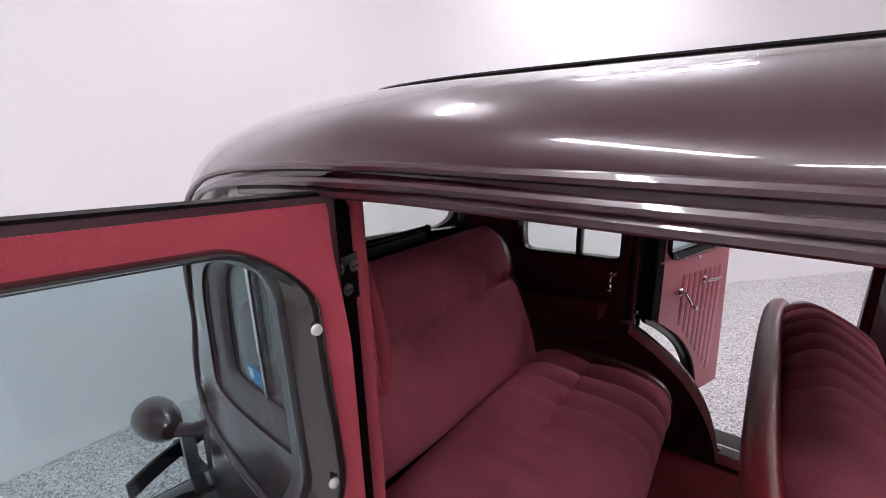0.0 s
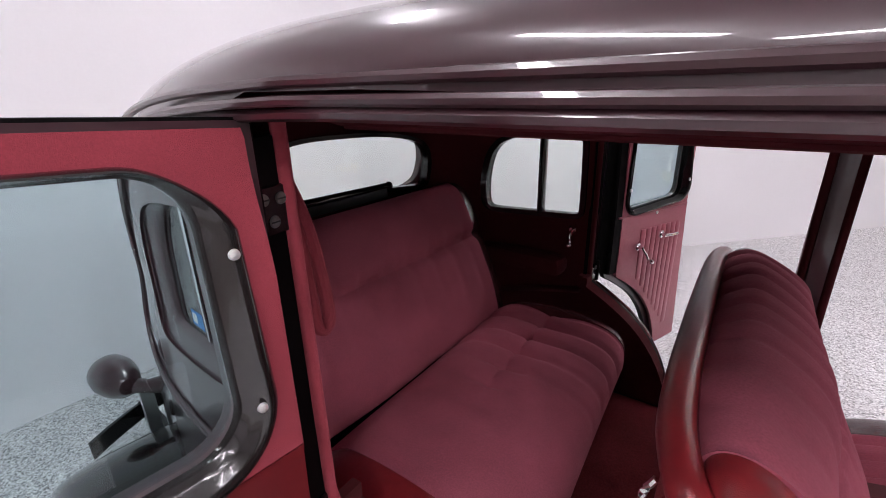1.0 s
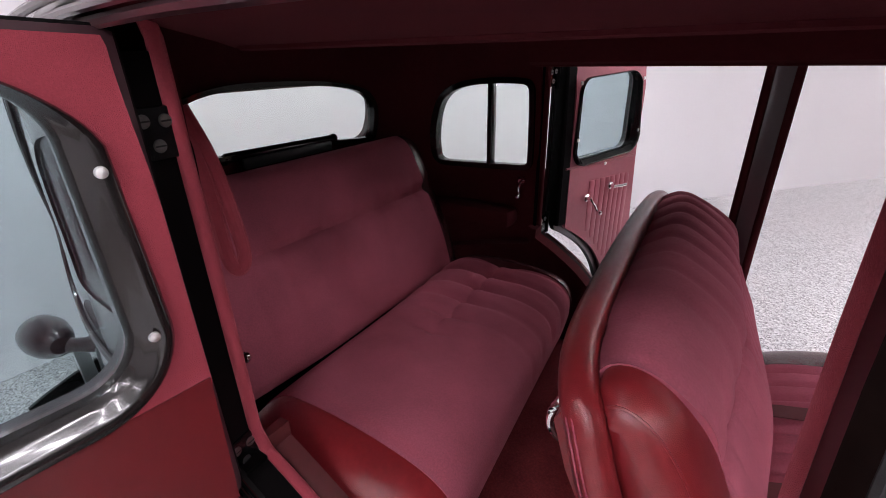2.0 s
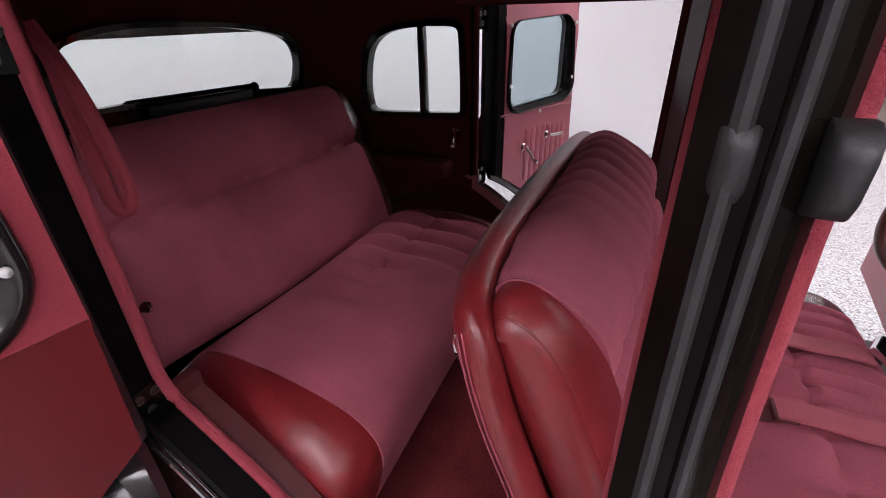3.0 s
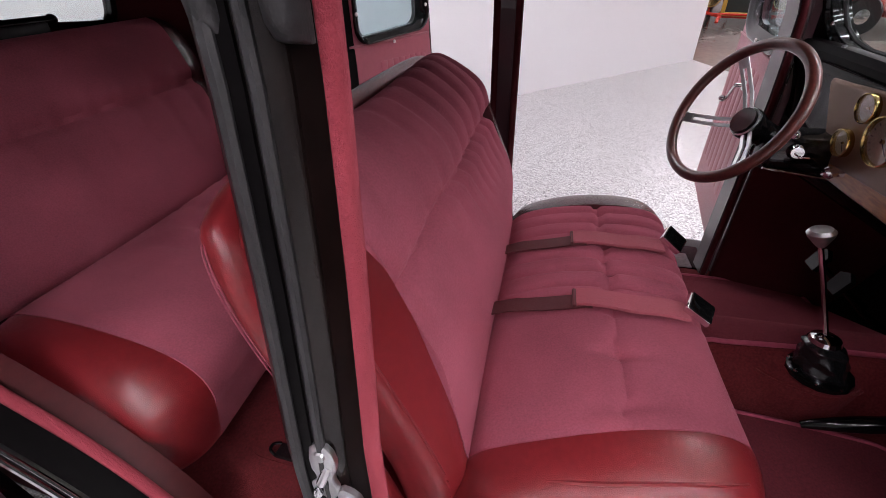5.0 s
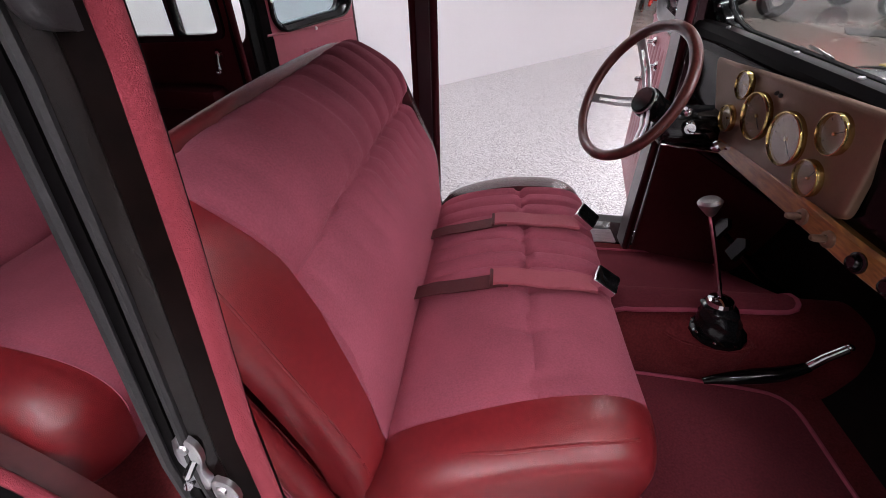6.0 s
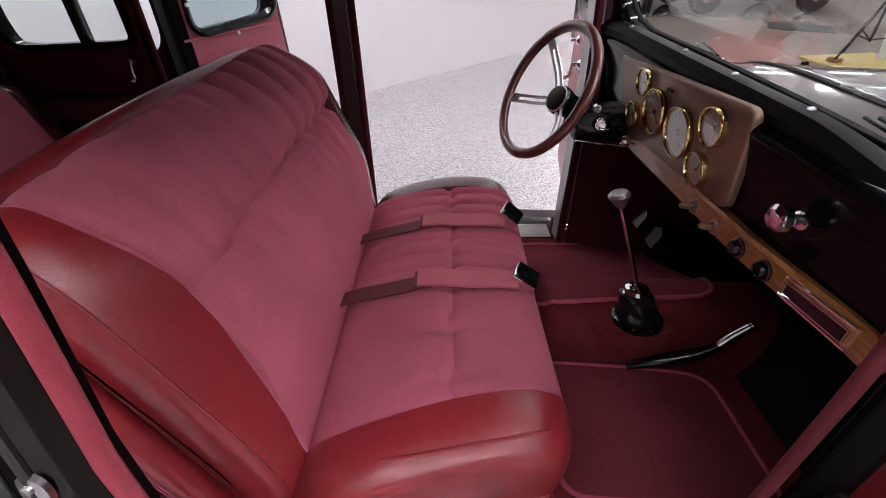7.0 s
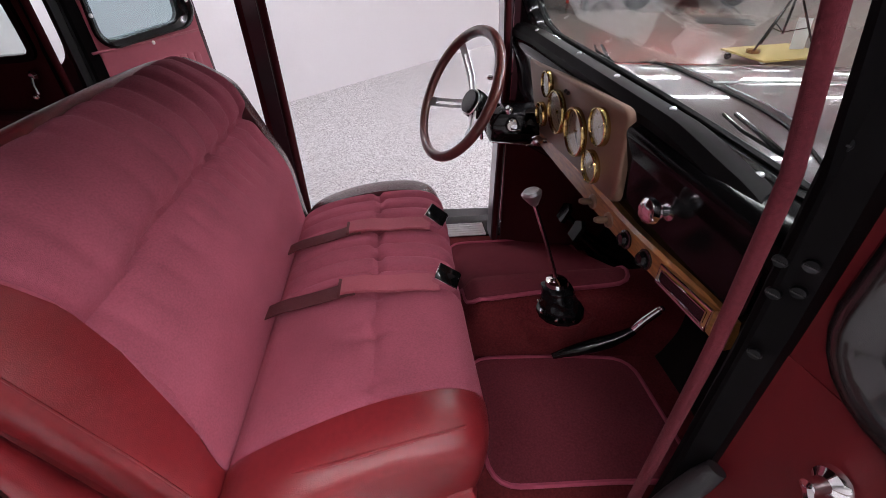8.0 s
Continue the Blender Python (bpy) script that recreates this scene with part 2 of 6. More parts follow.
def around(poly, c, n):
    """The outline's points at n even angles round c."""
    out = []
    for k in range(n):
        a = 2 * math.pi * k / n
        dx, dy = math.cos(a), math.sin(a)
        best = None
        for i in range(len(poly)):
            (x0, y0), (x1, y1) = poly[i], poly[(i + 1) % len(poly)]
            ex, ey = x1 - x0, y1 - y0
            den = dx * ey - dy * ex
            if abs(den) < 1e-12:
                continue
            t = ((x0 - c[0]) * ey - (y0 - c[1]) * ex) / den
            s = ((x0 - c[0]) * dy - (y0 - c[1]) * dx) / den
            if t > 0 and -1e-9 <= s <= 1 + 1e-9 and (best is None or t > best):
                best = t
        out.append((c[0] + dx * best, c[1] + dy * best))
    return out


def holed(outer, hole, face, back, n=72, steps=5):
    """A slab with a hole: face(x, y) and back(x, y) give its two skins."""
    c = (sum(p[0] for p in hole) / len(hole), sum(p[1] for p in hole) / len(hole))
    o, h = around(outer, c, n), around(hole, c, n)
    ring = lambda t, f: [f(a[0] * (1 - t) + b[0] * t, a[1] * (1 - t) + b[1] * t) for a, b in zip(h, o)]
    rings = [ring(i / steps, face) for i in range(steps + 1)] + [ring(1 - i / steps, back) for i in range(steps + 1)]
    rings.append(rings[0])
    return loft(rings, caps=False)


def pane(outline, face, back, rings=6):
    """A curved sheet that fills an outline."""
    c = (sum(p[0] for p in outline) / len(outline), sum(p[1] for p in outline) / len(outline))
    ring = lambda t, f: [f(c[0] + (p[0] - c[0]) * t, c[1] + (p[1] - c[1]) * t) for p in outline]
    return loft([ring(max(0.02, i / rings), face) for i in range(rings + 1)] + [ring(max(0.02, 1 - i / rings), back) for i in range(rings + 1)])


def slab(outline, face, back):
    a, b = [face(*p) for p in outline], [back(*p) for p in outline]
    return loft([a, b])


def grid(f, nu, nv):
    verts = [f(i / nu, j / nv) for i in range(nu + 1) for j in range(nv + 1)]
    faces = [(i * (nv + 1) + j, (i + 1) * (nv + 1) + j, (i + 1) * (nv + 1) + j + 1, i * (nv + 1) + j + 1) for i in range(nu) for j in range(nv)]
    return verts, faces


def shell(f, g, nu, nv):
    """Two grids joined at their rims."""
    a, b = grid(f, nu, nv), grid(g, nu, nv)
    v, fc = join(a, b)
    k, m = (nu + 1) * (nv + 1), nv + 1
    rim = [j for j in range(nv + 1)] + [i * m + nv for i in range(1, nu + 1)] + [nu * m + j for j in range(nv - 1, -1, -1)] + [i * m for i in range(nu - 1, 0, -1)]
    for i in range(len(rim)):
        p, q = rim[i], rim[(i + 1) % len(rim)]
        fc.append((p, q, q + k, p + k))
    return v, fc


def spindle(path, radii, n=12, side=(0.31, 0.17, 0.93)):
    """A rod whose thickness changes along its way."""
    p = [Vector(q) for q in path]
    rings = []
    for i, q in enumerate(p):
        t = (p[min(i + 1, len(p) - 1)] - p[max(i - 1, 0)]).normalized()
        s = Vector(side)
        s = (s - t * s.dot(t)).normalized()
        rings.append([tuple(q + t.cross(s) * c + s * d) for c, d in circle(radii[i], n)])
    return loft(rings)


def ball(at, r, n=10):
    return lathe([(r * math.sin(math.pi * i / n), -r * math.cos(math.pi * i / n)) for i in range(n + 1)], at, (0, 0, 1), 14)

# ---- room ----
def upright(name, a, b, z0, z1, thick, mat, label):
    """A wall from a to b; thick goes to the left of the way."""
    d = (Vector(b) - Vector(a)).normalized()
    n = Vector((-d.y, d.x)) * thick
    foot = [tuple(a), tuple(b), (b[0] + n.x, b[1] + n.y), (a[0] + n.x, a[1] + n.y)]
    ob = build(name, *loft([[(*p, z0) for p in foot], [(*p, z1) for p in foot]]), mat, place=same, smooth=False)
    return tagged(ob, label, "wall", kind="structure")


CEILING = 3.4
WALL_END = (1.85, 7.80)
floor = build("floor", *loft([[(-2.87, -3.2, z), (9, -3.2, z), (9, 2.0, z), (3.0, 5.6, z), (1.85, 7.8, z), (-2.87, 2.28, z)] for z in (-0.1, 0)]), FLAKE, place=same, smooth=False)
tagged(floor, "light grey epoxy floor with black and white flakes", "floor", kind="structure")
hall = build("floor_hall", *loft([[(-9, -7, z), (16, -7, z), (16, 24, z), (-9, 24, z)] for z in (-0.2, -0.004)]), CONCRETE, place=same, smooth=False)
tagged(hall, "polished brown concrete floor of the hall", "floor", kind="structure")
upright("wall_rear", (-2.87, 0.55), (-2.87, -3.6), 0, CEILING, -0.15, WALL, "plain white painted wall behind the car")
bend = smoothed([(-2.87, 0.55), (-2.87, 1.6), (-2.87, 2.28), (-2.43, 2.80), (-1.75, 3.59)], 4)
swept = [(x, y) for x, y in bend] + [(x - 0.14, y + 0.06) for x, y in reversed(bend)]
cove = build("wall_corner", *loft([[(*p, z) for p in swept] for z in (0, CEILING)]), WALL, place=same)
tagged(cove, "plain white wall curving round the corner", "wall", kind="structure")
upright("wall_side", (-1.75, 3.59), WALL_END, 0, CEILING, 0.14, WALL, "plain white painted partition wall")
upright("wall_near", (-9, -6.8), (16, -6.8), 0, CEILING, -0.15, WALL, "plain white hall wall")
upright("wall_porch", (-9, 2.28), (-9, -6.8), 0, CEILING, -0.15, GREY, "plain grey hall wall")
upright("wall_east", (16, -6.8), (16, 24), 0, CEILING, -0.15, GREY, "plain grey hall wall")
upright("wall_far", (16, 24), (-9, 24), 0, CEILING, -0.15, GREY, "plain grey hall wall")
upright("wall_west", (-9, 24), (-9, 2.28), 0, CEILING, -0.15, GREY, "plain grey hall wall")
upright("wall_back", (-9, 2.28), (-3.02, 2.28), 0, CEILING, -0.15, GREY, "plain grey hall wall")
ceiling = build("ceiling", *loft([[(-9, -7, z), (16, -7, z), (16, 24, z), (-9, 24, z)] for z in (CEILING, CEILING + 0.1)]), CEIL, place=same, smooth=False)
tagged(ceiling, "plain white ceiling", "ceiling", kind="structure")


def strip_light(half=0.62):
    """A fixture with two tubes end to end."""
    lamp = thing("ceiling_light", (0, 0, CEILING), "white fluorescent strip light fixed under the ceiling", "ceiling light", "ceiling lights")
    build("housing", *block(-half, half, -0.07, 0.07, CEILING - 0.06, CEILING - 0.002, 0.01), CEIL, lamp, place=same)
    for x0, x1 in ((-half + 0.02, -0.012), (0.012, half - 0.02)):
        build("tube", *block(x0, x1, -0.055, 0.055, CEILING - 0.085, CEILING - 0.06, 0.012), TUBE, lamp, "glowing white tube", place=same)
    return lamp


LAMPS = [(-0.50, -1.02, -50), (-0.98, 3.20, 20), (0.66, -1.80, 20), (2.21, -0.22, -17), (3.59, -0.65, -17), (4.97, -1.08, -17)]
LAMPS += [(x0 + 1.38 * k, y0 - 0.43 * k, -17) for x0, y0, n in ((1.58, 2.09, 4), (3.0, -1.3, 3), (1.7, -2.7, 3)) for k in range(n)]
LAMPS += [(x, y, 0) for y in (7.5, 9.5, 12, 15, 19) for x in (2.5, 5, 7.5, 11)]
lamp = strip_light()
lamp.matrix_basis = pose(LAMPS[0][0], LAMPS[0][1], CEILING, 0, 0, LAMPS[0][2])
for x, y, turn in LAMPS[1:]:
    copy_thing(lamp, pose(x, y, CEILING, 0, 0, turn))
short = strip_light(0.30)
short.matrix_basis = pose(-1.75, 1.10, CEILING, 0, 0, 95)

# ---- the car ----
vehicle = thing("vintage_car", (0.3, 0.82, 0), "dark maroon vintage sedan, doors open, wine red interior", "car")


def part(name, shape, mat, parent=vehicle, label="", place=car, smooth=True, sharp=35):
    return build(name, shape[0], shape[1], mat, parent, label, place, smooth, sharp)


# roof: a dome whose rim is the drip line
ROOF_W, ROOF_TAIL, ROOF_MID = 0.761, 1.234, -0.241


def roof_rim(u):
    """The rim stays level over the doors and sinks round the tail."""
    return 1.486 + 0.171 * step(-1.2, -0.3, u)


def roof_z(u, w, drop=0.0):
    back = max(0.0, -(u - ROOF_MID)) / ROOF_TAIL
    front = max(0.0, u - 0.55) / 0.62
    r = min(1.0, (abs(w / (ROOF_W - 0.10 * step(0.3, 1.2, u))) ** 3.12 + back**3.12 + front**3.12) ** (1 / 3.12))
    return roof_rim(u) + (1.804 - roof_rim(u)) * max(0.0, 1 - r**2.78) ** (1 / 2.78) - drop


def roof_at(a, b, shrink=0.0, drop=0.0):
    """a: round the rim, b: from the crown out to it."""
    t = 2 * math.pi * a
    c, s = math.cos(t), math.sin(t)
    k = (abs(c) ** 3.12 + abs(s) ** 3.12) ** (-1 / 3.12)
    rim = 1 - (1 - b) ** 2
    mid, reach = (0.55 + ROOF_MID) / 2, (0.55 - ROOF_MID) / 2
    u = (k * c * rim * (1 - shrink)) * (0.62 if c > 0 else ROOF_TAIL) + mid + reach * max(-1.0, min(1.0, 6 * c * rim))
    w = k * s * rim * (1 - shrink) * (ROOF_W - 0.10 * step(0.3, 1.2, u))
    return (u, w, roof_z(u, w, drop))


part("roof", shell(lambda a, b: roof_at(a, b), lambda a, b: roof_at(a, b, 0.02, 0.02), 128, 34), PAINT, label="glossy dark maroon domed roof")
part("headliner", shell(lambda a, b: roof_at(a, b, 0.06, 0.045), lambda a, b: roof_at(a, b, 0.065, 0.05), 64, 18), LINER, label="dark maroon cloth headliner")
inset = []
for i in range(90):
    t = 2 * math.pi * i / 90
    c, s = math.cos(t), math.sin(t)
    k = (abs(c) ** 4 + abs(s) ** 4) ** -0.25
    u, w = 0.02 + 0.83 * k * c, 0.47 * k * s
    inset.append((u, w, roof_z(u, w) + 0.002))
part("roof_insert_seam", tube(inset, 0.004, 6, closed=True), BLACK)


# body sides and back, seen from above a rounded rectangle behind the rear doors
def half_width(z):
    return 0.765 - 0.022 * step(1.12, 1.63, z)


SKIN = 0.085


def tail_depth(z):
    return 0.96 + 0.10 * (1 - step(1.05, 1.28, z)) + 0.14 * (1 - step(0.7, 1.1, z))


def side_at(s, inset=0.0):
    """The body's side; the outer skin reaches further back than the trim inside."""
    def f(u, z):
        skin = inset < 0.04
        reach = tail_depth(z) - inset + (SKIN if skin else -0.16 if inset > 0.05 else 0.0)
        k = min(0.999, max(0.0, -(u + 0.43)) / reach)
        w = s * ((0.765 if skin else half_width(z)) - inset) * (1 - k**3.2) ** (1 / 3.2)
        return (u, w, min(z, roof_z(u, w) - (0.012 if skin else 0.03)) if skin or inset > 0.05 else z)
    return f


def back_at(inset=0.0):
    def f(w, z):
        skin = inset < 0.04
        k = min(0.999, abs(w) / ((0.765 if skin else half_width(z)) - inset))
        reach = tail_depth(z) - inset + (SKIN if skin else -0.16 if inset > 0.05 else 0.0)
        u = -0.43 - reach * (1 - k**3.2) ** (1 / 3.2)
        return (u, w, min(z, roof_z(u, w) - (0.012 if skin else 0.03)) if skin or inset > 0.05 else z)
    return f


QW = smoothed([(-0.490, 1.19), (-0.490, 1.44), (-0.495, 1.480), (-0.53, 1.488), (-0.68, 1.487), (-0.80, 1.470), (-0.868, 1.425), (-0.897, 1.33), (-0.907, 1.21), (-0.902, 1.165), (-0.87, 1.155), (-0.70, 1.158), (-0.53, 1.166), (-0.497, 1.170)], 2, True)
RW = smoothed([(-0.415, 1.312), (-0.2, 1.312), (0.05, 1.303), (0.34, 1.279), (0.388, 1.276), (0.398, 1.30), (0.410, 1.38), (0.398, 1.44), (0.35, 1.474), (0.2, 1.500), (0.0, 1.510), (-0.2, 1.512), (-0.39, 1.475), (-0.43, 1.40)], 2, True)


def grown(poly, d):
    c = (sum(p[0] for p in poly) / len(poly), sum(p[1] for p in poly) / len(poly))
    out = []
    for i, p in enumerate(poly):
        a, b = poly[i - 1], poly[(i + 1) % len(poly)]
        t = Vector((b[0] - a[0], b[1] - a[1])).normalized()
        n = Vector((t.y, -t.x))
        if n.dot(Vector((p[0] - c[0], p[1] - c[1]))) < 0:
            n = -n
        out.append((p[0] + n.x * d, p[1] + n.y * d))
    return out


for s, name in ((-1, "right"), (1, "left")):
    bar_u = -0.682 if s < 0 else -0.667
    hole = [(-0.49 + (u + 0.49) * 0.84, 1.488 + (z - 1.488) * 0.86) for u, z in QW] if s < 0 else QW
    outer = [(-0.43, 0.40), (-0.43, 1.668), (-1.215, 1.668), (-1.215, 0.40)]
    f, g, h = side_at(s), side_at(s, 0.018), side_at(s, 0.085)
    wide = grown(QW, 0.006) if s < 0 else [(u - 0.09 * step(-0.6, -0.85, u), z) for u, z in grown(hole, 0.06)]
    panel = part("quarter_panel", holed(outer, wide, f, g, 144, 10), PAINT, label="dark maroon rear quarter panel")
    if s < 0:
        splay = [[side_at(s, d)(u + (x - u) * k, z + (y - z) * k) for (u, z), (x, y) in zip(wide, hole)] for k, d in ((-0.02, 0.004), (0.03, 0.008), (0.15, 0.010), (0.55, 0.016), (0.9, 0.022), (1.0, 0.028), (1.0, 0.038))]
        part("window_reveal", loft(splay, caps=False), PAINT, panel, "dark splayed window reveal")
    inner = [(-0.45, 0.42), (-0.45, 1.74), (-1.02, 1.74), (-1.02, 0.42)]
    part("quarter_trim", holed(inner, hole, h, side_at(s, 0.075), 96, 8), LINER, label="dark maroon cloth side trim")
    ring = holed(grown(hole, 0.020), grown(hole, -0.003), side_at(s, 0.100), side_at(s, 0.066), 120, 2)
    frame_q = part("quarter_window", ring, BLACK, label="black framed quarter window with a centre bar")
    glass_in = 0.030 if s < 0 else 0.078
    part("glass", pane(hole, side_at(s, glass_in), side_at(s, glass_in + 0.004)), GLASS, frame_q, smooth=False).visible_shadow = False
    low, high = min(z for _, z in hole), max(z for _, z in hole)
    near_w, far_w = (-0.728, -0.69) if s < 0 else (0.650, 0.69)
    part("divider_bar", block(bar_u - 0.010, bar_u + 0.010, near_w, far_w, low, high, 0.004), BLACK, frame_q)
    near_w, far_w = (-0.742, -0.734) if s < 0 else (0.692, 0.702)
    part("bar_trim", block(bar_u - 0.006, bar_u + 0.006, near_w, far_w, low + 0.006, high - 0.006, 0.002), CHROME, frame_q)
    if s < 0:
        continue
    latch = part("window_crank", lathe([(0.0, 0), (0.017, 0.002), (0.017, 0.012), (0.010, 0.02), (0, 0.022)], (-0.515, s * 0.672, 1.105), (0, -s, 0)), CHROME, label="small chrome window crank")
    part("arm", tube([(-0.515, s * 0.655, 1.105), (-0.517, s * 0.645, 1.075), (-0.512, s * 0.64, 1.05)], 0.006), CHROME, latch)
    part("knob", ball((-0.512, s * 0.628, 1.046), 0.011), CHROME, latch)
    if s > 0:
        part("armrest", block(-0.98, -0.53, s * 0.585, s * 0.70, 0.90, 0.985, 0.03), LINER)
    # wheel house inside and its trim
    if s > 0:
        part("wheel_house", loft([[(-0.44 - 0.5 * (1 - math.cos(a)), s * w, 0.42 + 0.44 * math.cos(a * 0.5)) for a in (0, 0.4, 0.8, 1.2, 1.57)] for w in (0.60, 0.70)], closed=False, caps=False), LINER)

sticker = part("window_sticker", pane(rrect(-0.770, -0.702, 1.216, 1.252, 0.003, 2), side_at(-1, 0.0292), side_at(-1, 0.0289), 2), material("blue sticker", (0.03, 0.22, 0.55), 0.4), label="small blue sticker on the quarter window")
part("sticker_bar", pane(rrect(-0.764, -0.742, 1.224, 1.245, 0.001, 1), side_at(-1, 0.0287), side_at(-1, 0.0284), 2), CEIL, sticker)

f, g = back_at(), back_at(0.018)
part("rear_panel", holed([(-0.665, 0.40), (0.665, 0.40), (0.665, 1.668), (-0.665, 1.668)], [(w + 0.11 * step(0.0, 0.4, w), min(z, 1.56)) for w, z in grown(RW, 0.075)], f, g, 120, 8), PAINT, label="dark maroon curved rear body panel")
part("rear_trim", holed([(-0.60, 0.5), (0.60, 0.5), (0.60, 1.76), (-0.60, 1.76)], RW, back_at(0.09), back_at(0.08), 96, 8), LINER)
rear_win = part("rear_window", holed(grown(RW, 0.013), grown(RW, -0.003), back_at(0.108), back_at(0.078), 96, 2), BLACK, label="wide rear window in a black frame")
part("glass", pane(RW, back_at(0.092), back_at(0.088)), GLASS, rear_win, smooth=False).visible_shadow = False
# twin beads run along the drip line, sink behind the quarter window and come forward along the belt
BEAD = evened(smoothed([(-0.30, 1.668), (-0.52, 1.660), (-0.70, 1.640), (-0.81, 1.606), (-0.90, 1.540), (-1.02, 1.40), (-1.11, 1.27), (-1.15, 1.14), (-1.14, 1.055), (-1.05, 1.000), (-0.90, 0.982), (-0.70, 0.975), (-0.45, 0.970)], 3), 90)
for s in (-1, 1):
    ahead = [(1.08 - 1.36 * k / 40, s * (ROOF_W - 0.10 * step(0.3, 1.2, 1.08 - 1.36 * k / 40)), 1.668) for k in range(40)]
    for off in (0.009, -0.010):
        line = []
        for i, (u, z) in enumerate(BEAD):
            (u0, z0), (u1, z1) = BEAD[max(0, i - 1)], BEAD[min(len(BEAD) - 1, i + 1)]
            n = Vector((z0 - z1, u1 - u0)).normalized() * -off
            x, y = u + n.x, z + n.y
            w = side_at(1)(x, min(y, 1.60))[1]
            line.append((x, s * (max(w, 0.0) + 0.003), y))
        part("drip_moulding", tube([(u, w + s * 0.002, z + off) for u, w, z in ahead] + line, 0.0062, 8), PAINT, label="slim bead moulding")
    part("drip_gutter", tube([(u, w - s * 0.004, 1.645) for u, w, z in ahead] + [(u, s * 0.757, z - 0.024) for u, z in BEAD[:16]], 0.008, 8), PAINT, label="dark drip gutter over the doors")

# door openings
REAR = [(0.29, 1.60), (-0.43, 1.60)] + smoothed([(-0.43, 0.87), (-0.33, 0.82), (-0.20, 0.735), (-0.11, 0.625), (-0.06, 0.52), (-0.035, 0.43)], 2) + [(0.29, 0.43)]
FRONT = [(0.36, 1.60), (0.36, 0.43), (1.13, 0.43), (1.133, 0.667), (1.140, 1.06), (1.132, 1.285), (1.103, 1.424), (1.062, 1.60)]


def girth(u):
    """How far out the body's side stands, ahead of the rear door."""
    return 0.765 - 0.125 * step(0.38, 1.12, u) - 0.05 * step(1.1, 1.6, u)


